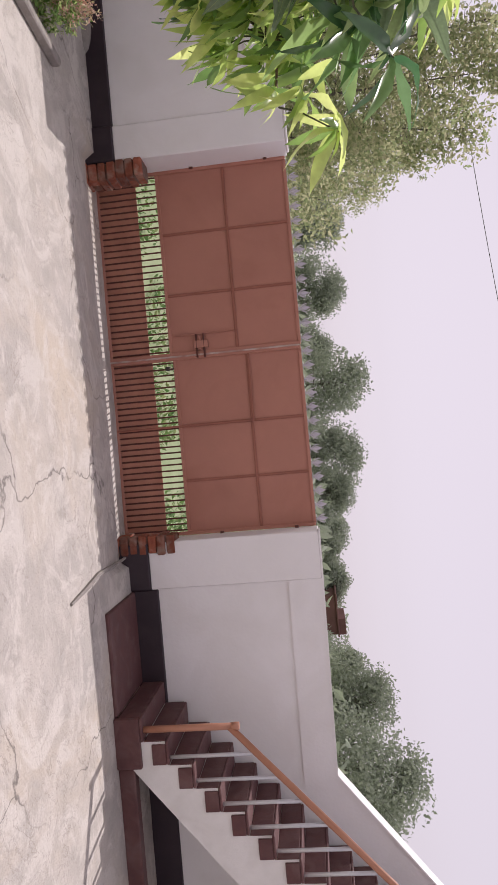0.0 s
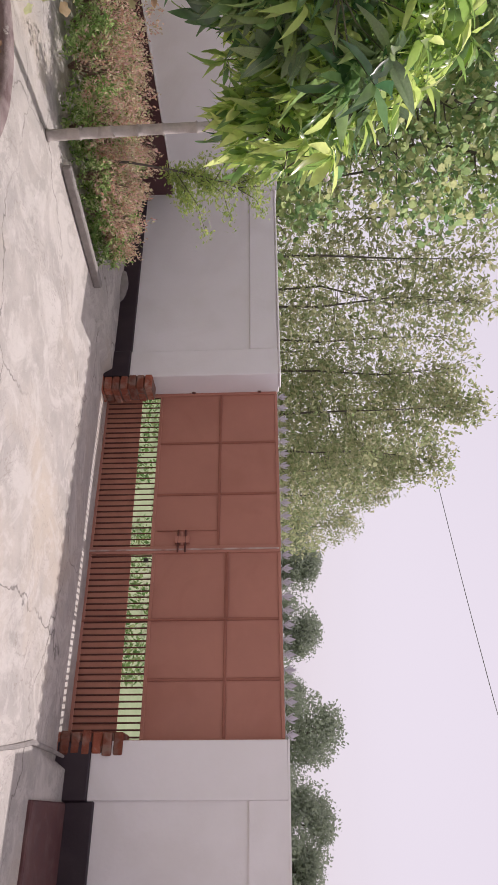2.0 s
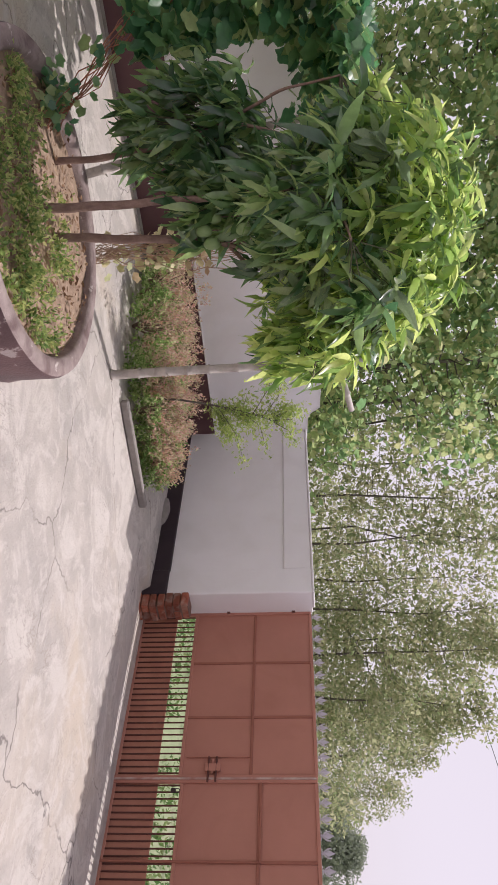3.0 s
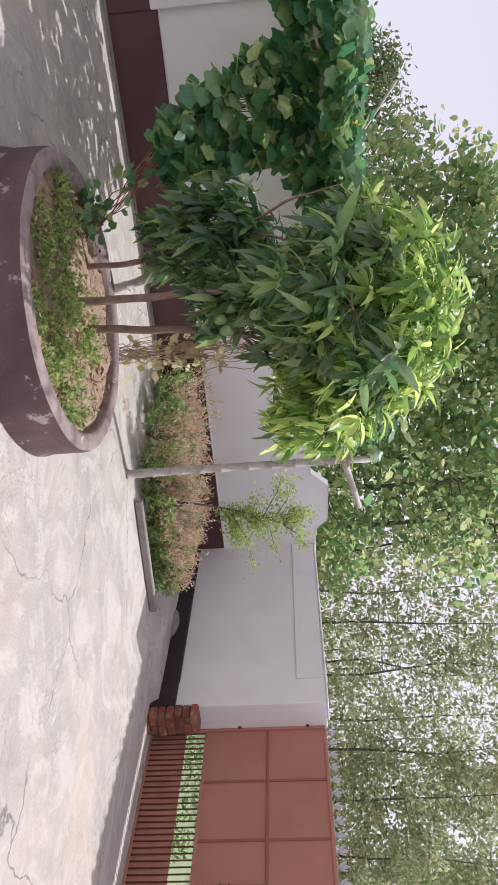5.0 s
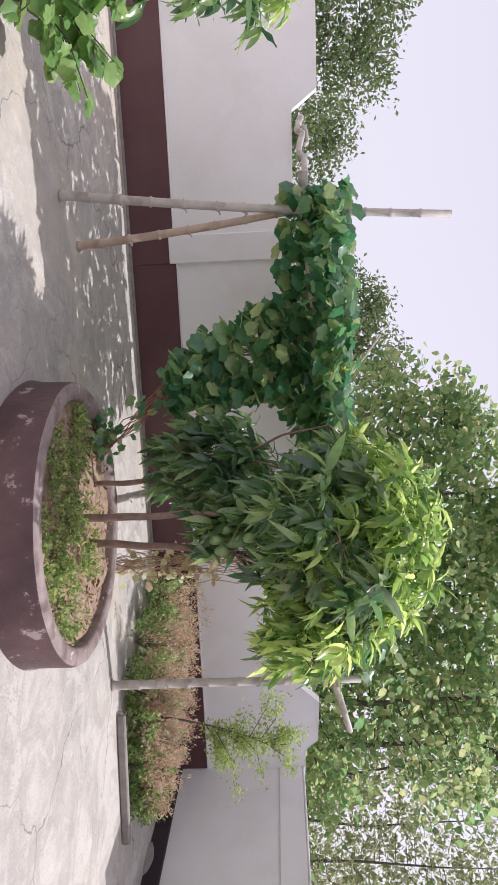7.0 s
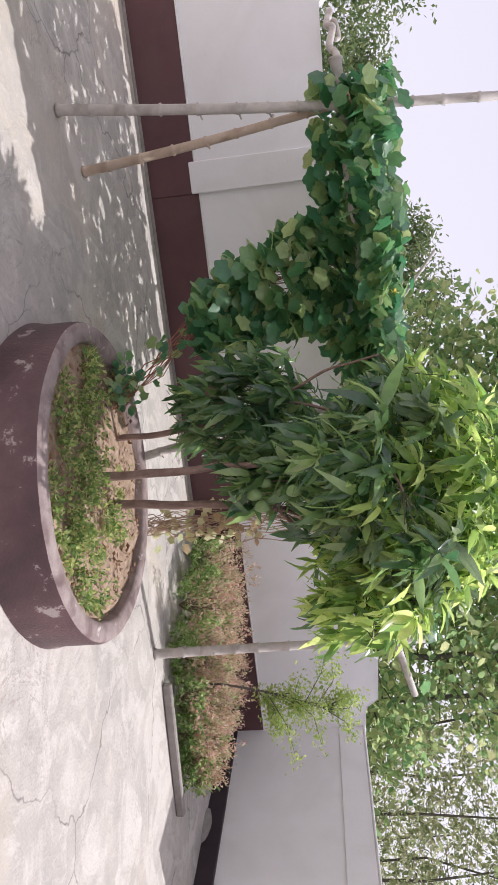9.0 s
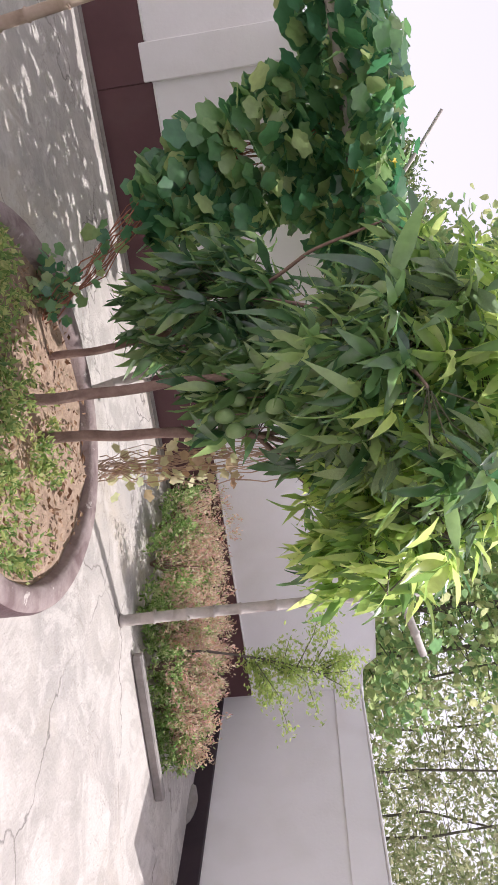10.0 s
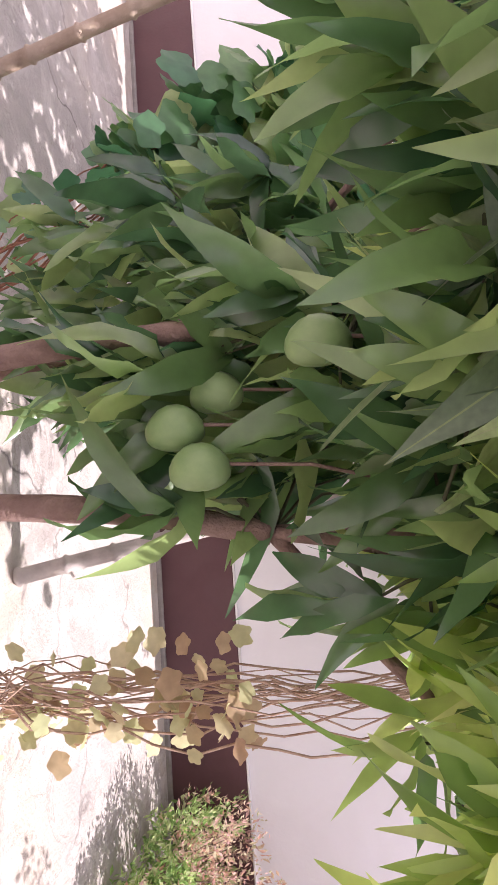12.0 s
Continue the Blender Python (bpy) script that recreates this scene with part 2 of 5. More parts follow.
M_FIELD = material("green_field", [(0.19, 0.255, 0.12), (0.30, 0.345, 0.20)], rough=0.95, scale=0.9, fine=14, bump=0.5, stain=(0.38, 0.36, 0.26), stain_scale=0.5, stain_amount=0.5)
M_HOUSE = material("far_red_brick", [(0.15, 0.075, 0.065), (0.20, 0.10, 0.09)], rough=0.9, scale=1.0, fine=10, bump=0.3)
M_WIRE = material("grey_cable", [(0.10, 0.10, 0.10), (0.15, 0.15, 0.15)], rough=0.6, scale=10, fine=30, bump=0.0)
M_TWIG = material("green_brown_twig", [(0.05, 0.055, 0.03), (0.10, 0.10, 0.05)], rough=0.7, scale=20, fine=80, bump=0.3)
M_BROAD = leaf_material("broad_plant_leaf", [(0.10, 0.22, 0.06), (0.17, 0.30, 0.085), (0.28, 0.38, 0.13)], rough=0.45, through_light=0.35, spec=0.5)
M_WEED = leaf_material("wild_weed_leaf", [(0.07, 0.16, 0.05), (0.13, 0.23, 0.08), (0.26, 0.31, 0.15)], rough=0.7, through_light=0.25)
M_FRUIT = material("green_mango_skin", [(0.16, 0.26, 0.10), (0.24, 0.34, 0.15)], rough=0.4, scale=15, fine=200, bump=0.05)
M_PETAL = leaf_material("yellow_petal", [(0.85, 0.62, 0.10), (0.88, 0.72, 0.22)], rough=0.6, through_light=0.3)
M_MANGO = leaf_material("mango_leaf", [(0.04, 0.10, 0.05), (0.07, 0.155, 0.065), (0.115, 0.215, 0.08), (0.17, 0.285, 0.105), (0.28, 0.38, 0.15)], rough=0.26, through_light=0.5, spec=1.3)
M_MANGO_ONE = leaf_material("mango_leaf_single", [(0.11, 0.165, 0.10), (0.14, 0.20, 0.11), (0.19, 0.265, 0.125), (0.27, 0.36, 0.15)], rough=0.3, through_light=0.48, island=False, spec=0.9)
M_RIB = leaf_material("leaf_midrib", [(0.24, 0.32, 0.14), (0.30, 0.36, 0.18)], rough=0.45, through_light=0.2, island=False)
# fresh-leaf colour, brightened to carry the crown's sunlit look too
M_MANGO_YOUNG_LIT = leaf_material("young_sunlit_mango_leaf", [(0.085, 0.18, 0.055), (0.19, 0.315, 0.08), (0.34, 0.46, 0.13), (0.47, 0.55, 0.21)], rough=0.3, through_light=0.52, spec=0.75)
M_VINE = leaf_material("gourd_vine_leaf", [(0.045, 0.145, 0.075), (0.075, 0.20, 0.09), (0.13, 0.265, 0.10), (0.34, 0.41, 0.18)], rough=0.36, through_light=0.45, spec=1.0)
M_VINE_DRY = leaf_material("faded_vine_leaf", [(0.40, 0.44, 0.22), (0.50, 0.46, 0.27), (0.34, 0.22, 0.13)], rough=0.6, through_light=0.3)
M_HEDGE = leaf_material("hedge_leaf", [(0.09, 0.18, 0.05), (0.17, 0.30, 0.09), (0.28, 0.39, 0.15), (0.44, 0.47, 0.28)], rough=0.55, through_light=0.45)
M_HEDGE_DRY = leaf_material("dry_hedge_tip", [(0.26, 0.31, 0.15), (0.50, 0.43, 0.32), (0.44, 0.25, 0.185), (0.45, 0.45, 0.27), (0.54, 0.36, 0.335), (0.30, 0.20, 0.15)], rough=0.8, through_light=0.4)
M_HERB = leaf_material("planter_herb_leaf", [(0.09, 0.17, 0.055), (0.17, 0.27, 0.08), (0.30, 0.37, 0.13), (0.46, 0.46, 0.21)], rough=0.6, through_light=0.42)
M_SAPLING = leaf_material("sapling_leaf", [(0.20, 0.30, 0.08), (0.30, 0.40, 0.12), (0.42, 0.48, 0.17)], rough=0.5, through_light=0.35)
M_GROVE = leaf_material("grove_leaf", [(0.16, 0.20, 0.10), (0.25, 0.275, 0.155), (0.37, 0.355, 0.235), (0.19, 0.255, 0.125)], rough=0.8, through_light=0.48, spec=0.15)
M_TREE = leaf_material("dark_tree_leaf", [(0.09, 0.14, 0.065), (0.13, 0.18, 0.08), (0.20, 0.23, 0.11)], rough=0.8, through_light=0.35, spec=0.15)
M_TEAK = leaf_material("broad_tree_leaf", [(0.12, 0.22, 0.10), (0.21, 0.31, 0.14), (0.29, 0.355, 0.165), (0.38, 0.39, 0.21)], rough=0.6, through_light=0.55, spec=0.45)
# far foliage paled and greyed so its colour stands in for distance haze
M_FAR = leaf_material("haze_tinted_far_leaf", [(0.27, 0.31, 0.24), (0.35, 0.385, 0.30)], rough=0.9, through_light=0.15, spec=0.1)
M_LITTER = leaf_material("dry_leaf_litter", [(0.13, 0.07, 0.04), (0.27, 0.17, 0.10), (0.38, 0.27, 0.18)], rough=0.85, through_light=0.1)


# ---- building helpers ----
class Geo:
    """Collects points and faces for one mesh."""

    def __init__(self):
        self.v, self.f, self.count = [], [], 0

    def add(self, verts, faces):
        verts = np.asarray(verts, float)
        self.v.append(verts)
        self.f.extend(tuple(i + self.count for i in face) for face in faces)
        self.count += len(verts)

    def box(self, x0, x1, y0, y1, z0, z1, b=0.006):
        """A box with chamfered upright and top edges."""
        b = min(b, (x1 - x0) * 0.3, (y1 - y0) * 0.3, (z1 - z0) * 0.3)
        ring = [(x0 + b, y0), (x1 - b, y0), (x1, y0 + b), (x1, y1 - b), (x1 - b, y1), (x0 + b, y1), (x0, y1 - b), (x0, y0 + b)]
        cx, cy = (x0 + x1) / 2, (y0 + y1) / 2
        inner = [(p + (b if p < cx else -b), q + (b if q < cy else -b)) for p, q in ring]
        v = [(p, q, z0 + b) for p, q in ring] + [(p, q, z1 - b) for p, q in ring] + [(p, q, z1) for p, q in inner] + [(p, q, z0) for p, q in inner]
        f = [tuple(range(16, 24)), tuple(range(31, 23, -1))]
        for i in range(8):
            j = (i + 1) % 8
            f += [(i, j, 8 + j, 8 + i), (8 + i, 8 + j, 16 + j, 16 + i), (24 + i, 24 + j, j, i)]
        self.add(v, f)

    def tube(self, points, radii, sides=8, cap=True):
        """A tapered tube through the points."""
        p = [Vector(q) for q in points]
        v, f = [], []
        side = None
        for i, c in enumerate(p):
            d = (p[min(i + 1, len(p) - 1)] - p[max(i - 1, 0)]).normalized()
            if side is None:
                side = d.orthogonal().normalized()
            side = (side - d * side.dot(d)).normalized()
            up = d.cross(side)
            for k in range(sides):
                a = 2 * math.pi * k / sides
                v.append(c + (side * math.cos(a) + up * math.sin(a)) * radii[i])
        for i in range(len(p) - 1):
            for k in range(sides):
                j = (k + 1) % sides
                f.append((i * sides + k, i * sides + j, (i + 1) * sides + j, (i + 1) * sides + k))
        if cap:
            f += [tuple(range(sides - 1, -1, -1)), tuple(range((len(p) - 1) * sides, len(p) * sides))]
        self.add([tuple(q) for q in v], f)

    def prism(self, outline, y0, y1):
        """An outline in x and z, drawn out along y."""
        n = len(outline)
        v = [(x, y0, z) for x, z in outline] + [(x, y1, z) for x, z in outline]
        f = [tuple(range(n)), tuple(range(2 * n - 1, n - 1, -1))]
        f += [(i, n + i, n + (i + 1) % n, (i + 1) % n) for i in range(n)]
        self.add(v, f)

    def mesh(self, name, mat, smooth=False):
        me = bpy.data.meshes.new(name)
        me.from_pydata(np.concatenate(self.v).tolist(), [], self.f)
        me.materials.append(mat)
        if smooth:
            me.polygons.foreach_set("use_smooth", [True] * len(me.polygons))
        me.update()
        return me


def part(name, geo, mat, parent=None, label="", smooth=False, kind=""):
    ob = new(name, geo.mesh(name, mat, smooth) if isinstance(geo, Geo) else geo)
    ob.parent = parent
    return tagged(ob, label, kind=kind)


def thing(name, at, label, category, group="", kind=""):
    ob = new(name)
    ob.empty_display_size = 0.1
    ob.location = at
    return tagged(ob, label, category, group, kind)


def rest(ob, parent):
    """Keep a part's world place under a moved parent."""
    ob.parent = parent
    ob.matrix_parent_inverse = parent.matrix_basis.inverted()
    return ob


# leaf outlines: (distance along the leaf, half width), both for a leaf 1 long
NARROW = ((0.0, 0.008), (0.12, 0.045), (0.3, 0.085), (0.5, 0.098), (0.72, 0.075), (0.9, 0.03), (1.0, 0.002))
LANCE = ((0.0, 0.008), (0.08, 0.042), (0.18, 0.082), (0.32, 0.112), (0.46, 0.124), (0.6, 0.118), (0.74, 0.094), (0.87, 0.052), (0.95, 0.018), (1.0, 0.002))


def leaf(outline, droop=0.3, fold=0.25, wave=0.0, phase=0.0):
    """Points and faces of a leaf along +x, its upper face to +z, hanging down by droop at the tip."""
    v, f = [], []
    for s, w in outline:
        z = -droop * s * s
        x = s * (1 - 0.25 * droop * s)
        wz = wave * math.sin(s * 14 + phase)
        v += [(x, w, z + w * fold + wz), (x, 0, z), (x, -w, z + w * fold - wz)]
    for i in range(len(outline) - 1):
        a, b = 3 * i, 3 * i + 3
        f += [(a, a + 1, b + 1, b), (a + 1, a + 2, b + 2, b + 1)]
    return np.array(v), f


def gourd_leaf(seed):
    """A round, five-lobed leaf with a dished blade, its stalk at the origin."""
    r = random.Random(seed)
    v, f, n = [(0, 0, 0), (0.42, 0, 0.0)], [], 22
    for k in range(n):
        a = 2 * math.pi * k / n
        lobe = 0.455 + 0.05 * math.cos(5 * a) - 0.16 * max(0, -math.cos(a)) ** 6 + r.uniform(-0.02, 0.02)
        x, y = 0.42 + lobe * math.cos(a), lobe * math.sin(a)
        v.append((x, y, -0.16 * (x - 0.42) ** 2 - 0.3 * y * y + r.uniform(-0.035, 0.035)))
    f = [(1, 2 + k, 2 + (k + 1) % n) for k in range(n)]
    return np.array(v), f


def turn_to(d, spin=0.0):
    """A rotation that takes +x to d, with +z kept as high as can be, then spun about d."""
    d = Vector(d).normalized()
    up = Vector((0, 0, 1))
    if abs(d.z) > 0.98:
        up = Vector((0, 1, 0))
    y = up.cross(d).normalized()
    z = d.cross(y)
    m = Matrix((d, y, z)).transposed()
    return Matrix.Rotation(spin, 3, d) @ m


def put_leaf(geo, shape, at, d, size, spin=0.0):
    r = np.array(turn_to(d, spin))
    geo.add(shape[0] * size @ r.T + np.array(at), shape[1])


def put_cards(geo, places, dirs, sizes, rng, width=0.24, full=False):
    """Many small leaves at once: folded blades at the given places, pointed, or full and rounded."""
    places, dirs, sizes = np.asarray(places), np.asarray(dirs), np.asarray(sizes)[:, None]
    dirs = dirs / np.maximum(np.linalg.norm(dirs, axis=1, keepdims=True), 1e-6)
    rnd = rng.normal(size=dirs.shape) * 0.75 + np.array([0, 0.35, 0.85])  # blades turn to the light
    side = np.cross(dirs, rnd)
    side /= np.maximum(np.linalg.norm(side, axis=1, keepdims=True), 1e-6)
    nor = np.cross(dirs, side)
    outline = ((0, 0), (0.25, 1), (0.62, 0.92), (1, 0), (0.62, -0.92), (0.25, -1)) if full else ((0, 0), (0.5, 1), (1, 0), (0.5, -1))
    n = len(outline)
    v = np.stack([places + sizes * (dirs * a + side * width * b + nor * (0.07 * abs(b) - 0.10 * a * a)) for a, b in outline], 1).reshape(-1, 3)
    geo.add(v, [tuple(range(n * i, n * i + n)) for i in range(len(places))])


# ---- the yard's setting ----
def yard_floor():
    """Concrete that dips into a shallow ramp between the gate piers."""
    xs = np.unique(np.concatenate([np.linspace(-4.475, 6.0, 90), [-1.86, -1.80, 1.84, 1.90]]))
    ys = np.unique(np.concatenate([np.linspace(-10.0, -1.4, 60), np.linspace(-1.4, 0.9, 40)]))
    v, f = [], []
    for y in ys:
        for x in xs:
            z = 0.006 * noise.noise(Vector((x * 0.9, y * 0.9, 0))) + 0.0025 * noise.noise(Vector((x * 5, y * 5, 3)))
            inside = min(max((x + 1.86) / 0.06, 0), 1) * min(max((1.90 - x) / 0.06, 0), 1)
            z -= inside * 0.115 * min(max((-0.75 - y) / -1.0, 0), 1)
            v.append((x, y, z))
    n = len(xs)
    for j in range(len(ys) - 1):
        for i in range(n - 1):
            a = j * n + i
            if ys[j] >= 0.02 and not (-1.95 < xs[i] < 1.9):
                continue
            f.append((a, a + 1, a + n + 1, a + n))
    g = Geo()
    g.add(v, f)
    return tagged(part("floor", g, M_YARD, smooth=True), "weathered cracked pale concrete yard floor", "floor", kind="structure")


yard_floor()

g = Geo()
ring = [0, 8, 20, 45, 90, 180, 400, 900, 2500]
v, f = [], []
for r in ring:
    for k in range(48):
        a = 2 * math.pi * k / 48
        v.append((r * math.cos(a), r * math.sin(a), -0.26 + (0 if r < 15 else 0.25 * noise.noise(Vector((r * math.cos(a) * 0.05, r * math.sin(a) * 0.05, 1))))))
for j in range(len(ring) - 1):
    for k in range(48):
        f.append((j * 48 + k, j * 48 + (k + 1) % 48, (j + 1) * 48 + (k + 1) % 48, (j + 1) * 48 + k))
g.add(v, f)
tagged(part("ground", g, M_FIELD), "bright green field with bare earth patches beyond the wall", "ground", kind="structure")

# front wall left of the gate: back plane, pier, top band, corner strip
WALL_TOP = 1.745


def front_wall_left():
    wall = tagged(new("wall_front_left", None), "off-white painted boundary wall with a sunk panel", "wall", kind="structure")
    g = Geo()
    g.box(-4.70, -1.765, 0.022, 0.25, -0.25, WALL_TOP - 0.02)
    part("wall_core", g, M_WALL, wall)
    g = Geo()
    g.box(-2.087, -1.762, -0.004, 0.36, 0.18, WALL_TOP - 0.018, 0.008)
    part("gate_pier", g, M_WALL, wall)
    g = Geo()
    g.box(-4.475, -2.087, 0.0, 0.1, 1.428, WALL_TOP - 0.018, 0.01)
    part("top_band", g, M_WALL, wall)
    g = Geo()
    g.box(-4.70, -1.755, -0.012, 0.26, WALL_TOP - 0.018, WALL_TOP + 0.004, 0.008)
    part("coping", g, M_WALL, wall)
    g = Geo()
    g.box(-4.475, -2.087, -0.006, 0.05, -0.25, 0.186, 0.01)
    g.box(-2.087, -1.765, -0.028, 0.05, -0.25, 0.182, 0.01)
    part("plinth", g, M_PLINTH_DARK, wall, "near-black front wall plinth")


front_wall_left()


def front_wall_right():
    wall = tagged(new("wall_front_right", None), "off-white painted boundary wall rising beside the stair", "wall", kind="structure")
    g = Geo()
    g.prism([(1.70, -0.25), (6.1, -0.25), (6.1, 3.45), (3.86, 1.69), (1.70, WALL_TOP - 0.03)], 0.022, 0.14)
    part("wall_core", g, M_WALL, wall)
    g = Geo()
    g.box(1.695, 2.118, -0.004, 0.36, 0.18, WALL_TOP - 0.028, 0.008)
    part("gate_pier", g, M_WALL, wall)
    g = Geo()
    g.prism([(2.118, 1.415), (3.95, 1.405), (3.95, 1.69), (2.118, WALL_TOP - 0.03)], 0.0, 0.1)
    part("top_band", g, M_WALL, wall)
    g = Geo()
    g.prism([(1.69, WALL_TOP - 0.028), (3.86, 1.692), (6.1, 3.452), (6.1, 3.466), (3.855, 1.706), (1.69, WALL_TOP - 0.012)], -0.006, 0.15)
    part("coping", g, M_WALL, wall)
    g = Geo()
    g.box(2.118, 6.0, -0.006, 0.05, -0.25, 0.24, 0.01)
    g.box(1.70, 2.118, -0.028, 0.05, -0.25, 0.182, 0.01)
    part("plinth", g, M_PLINTH_DARK, wall, "near-black front wall plinth")


front_wall_right()


def left_wall():
    wall = tagged(new("wall_left", None), "off-white boundary wall with a maroon plinth and stepped top", "wall", kind="structure")
    g = Geo()
    outline = [(0.25, -0.25), (0.25, 1.74), (-0.20, 1.76), (-0.27, 1.79), (-0.37, 1.92), (-0.90, 1.95), (-1.10, 1.73),
               (-1.3, 1.72), (-7.80, 1.82), (-8.0, 2.09), (-10.2, 2.11), (-10.2, -0.25)]
    n = len(outline)
    v = [(-4.475, y, z) for y, z in outline] + [(-4.59, y, z) for y, z in outline]
    g.add(v, [tuple(range(n)), tuple(range(2 * n - 1, n - 1, -1))] + [(i, n + i, n + (i + 1) % n, (i + 1) % n) for i in range(n)])
    part("wall_core", g, M_WALL, wall)
    g = Geo()
    for i in range(1, 10):
        (ya, za), (yb, zb) = outline[i], outline[i + 1]
        g.add([(x, y, z + dz) for x in (-4.466, -4.60) for y, z in ((ya, za), (yb, zb)) for dz in (0.0, 0.011)],
              [(0, 2, 3, 1), (4, 5, 7, 6), (1, 3, 7, 5), (0, 4, 6, 2), (0, 1, 5, 4), (2, 6, 7, 3)])
    part("coping", g, M_WALL, wall)
    g = Geo()
    g.box(-4.49, -4.440, -6.58, -6.28, 0.44, 1.77, 0.006)
    part("pilaster", g, M_WALL, wall)
    g = Geo()
    g.box(-4.50, -4.452, -6.28, 0.0, -0.05, 0.508, 0.006)
    g.box(-4.50, -4.446, -10.0, -6.28, -0.05, 0.492, 0.006)
    part("plinth", g, M_PLINTH, wall, "dark maroon painted plinth")
    g = Geo()
    g.box(-4.49, -4.449, -6.28, -0.006, 0.509, 0.522, 0.003)
    g.box(-4.49, -4.443, -10.0, -6.59, 0.493, 0.506, 0.003)
    part("drip_line", g, M_PLASTER, wall)
    g = Geo()
    g.box(-4.452, -4.415, -10.0, -0.2, -0.02, 0.028, 0.008)
    part("foot_fillet", g, M_SLAB, wall)


left_wall()

# unseen walls added to close the yard and bounce daylight back
g = Geo()
g.box(6.0, 6.25, -10.0, 0.02, -0.2, 3.2)
tagged(part("wall_right", g, M_WALL), "plain off-white closing wall, added out of view", "wall", kind="structure")
g = Geo()
g.box(-4.7, 6.25, -10.25, -10.0, -0.2, 3.2)
tagged(part("wall_back", g, M_WALL), "plain off-white closing wall, added out of view", "wall", kind="structure")


# ---- gate ----
def gate_leaf(x0, x1, rails, posts, zs, mirror):
    """One leaf: sheets, frame, bars, spikes, hinges. zs: bottom, lower sheet top, upper sheet bottom, top."""
    gate = thing("metal_gate", (0, 0, 0), "closed red-oxide steel gate leaf with sheet panels and lower bars", "gate", "gate leaves")
    zb, z1, z2, zt = zs
    y = 0.35
    for k, (a, b) in enumerate(zip([x0] + posts, posts + [x1])):
        for p, q in zip([z2] + rails, rails + [zt]):
            g = Geo()
            g.box(a + 0.002, b - 0.002, y, y + 0.004, p, q, 0.001)
            part("sheet_panel", g, M_GATE, gate)
    g = Geo()
    g.box(x0 + 0.01, x1 - 0.01, y + 0.012, y + 0.016, zb + 0.01, z1, 0.001)
    part("kick_sheet", g, M_KICK, gate)
    for x in [x0 + 0.016, x1 - 0.016]:
        g = Geo()
        g.box(x - 0.016, x + 0.016, y - 0.022, y + 0.018, zb, zt, 0.004)
        part("stile", g, M_GATE, gate)
    for x in posts:
        g = Geo()
        g.box(x - 0.013, x + 0.013, y - 0.012, y - 0.001, z2, zt - 0.01, 0.003)
        part("panel_bar", g, M_GATE_BAR, gate)
    for z in [zb + 0.02, z2 - 0.012] + rails + [zt - 0.012]:
        g = Geo()
        h = 0.013 if z in rails else 0.015
        g.box(x0 + 0.033, x1 - 0.033, y - 0.014, y - 0.001, z - h, z + h, 0.003)
        part("rail", g, M_GATE_BAR if z in rails else M_GATE, gate)
    n = 29
    g = Geo()
    g.tube([(0, 0, zb + 0.03), (0, 0, z2 - 0.02)], [0.0078, 0.0078], 8)
    me = g.mesh("bar", M_GATE_DARK)
    for i in range(n):
        ob = part("bar", me, None, gate)
        ob.location = (x0 + 0.05 + (x1 - x0 - 0.1) * i / (n - 1), y - 0.004, 0)
    g = Geo()
    g.tube([(0, 0, 0), (0, 0, 0.035)], [0.006, 0.006], 6)
    g.add([(-0.026, 0, 0.066), (0, -0.006, 0.03), (0.026, 0, 0.066), (0, 0.006, 0.062), (0, 0, 0.125), (0, -0.007, 0.066)],
          [(0, 1, 5), (1, 2, 5), (2, 3, 4), (3, 0, 4), (0, 5, 4), (5, 2, 4), (1, 0, 3), (2, 1, 3)])
    for w in (-1, 1):
        g.tube([(w * 0.004, 0, 0.028), (w * 0.02, 0, 0.04), (w * 0.033, 0, 0.062), (w * 0.038, 0, 0.084), (w * 0.03, 0, 0.092)], [0.005, 0.006, 0.006, 0.005, 0.003], 6)
        g.tube([(w * 0.004, 0, 0.022), (w * 0.022, 0, 0.012), (w * 0.04, 0, 0.014)], [0.004, 0.004, 0.003], 5)
    me = g.mesh("spike", M_SPIKE)
    n = 13
    for i in range(n):
        ob = part("spike", me, None, gate)
        ob.location = (x0 + 0.06 + (x1 - x0 - 0.12) * i / (n - 1), y + 0.004, zt - 0.004)
    for z in (0.82, 1.52):
        xh = x0 - 0.03 if not mirror else x1 + 0.03
        g = Geo()
        g.box(xh - 0.045, xh + 0.045, y - 0.045, y - 0.012, z - 0.018, z + 0.018, 0.004)
        part("hinge", g, M_GATE_DARK, gate)
        g = Geo()
        g.tube([(xh, y - 0.05, z - 0.03), (xh, y - 0.05, z + 0.03)], [0.012, 0.012], 8)
        part("hinge_pin", g, M_IRON, gate)
    return gate


left_leaf = gate_leaf(-1.765, -0.004, [1.112], [-1.157, -0.578], (-0.125, 0.265, 0.49, 1.705), False)
right_leaf = gate_leaf(0.004, 1.69, [1.192], [0.661, 1.181], (-0.125, 0.285, 0.515, 1.70), True)

# bolt plate, rod and handle where the leaves meet
g = Geo()
g.box(-0.20, -0.19, 0.325, 0.348, 0.52, 1.10, 0.003)
part("latch_upright", g, M_GATE, left_leaf)
g = Geo()
g.tube([(-0.19, 0.318, 0.73), (0.03, 0.318, 0.73)], [0.009, 0.009], 8)
g.tube([(-0.19, 0.318, 0.80), (0.03, 0.318, 0.80)], [0.009, 0.009], 8)
part("bolt", g, M_GATE_DARK, left_leaf)
g = Geo()
g.box(-0.13, -0.06, 0.31, 0.345, 0.70, 0.84, 0.004)
g.box(-0.17, -0.04, 0.312, 0.330, 0.755, 0.775, 0.003)
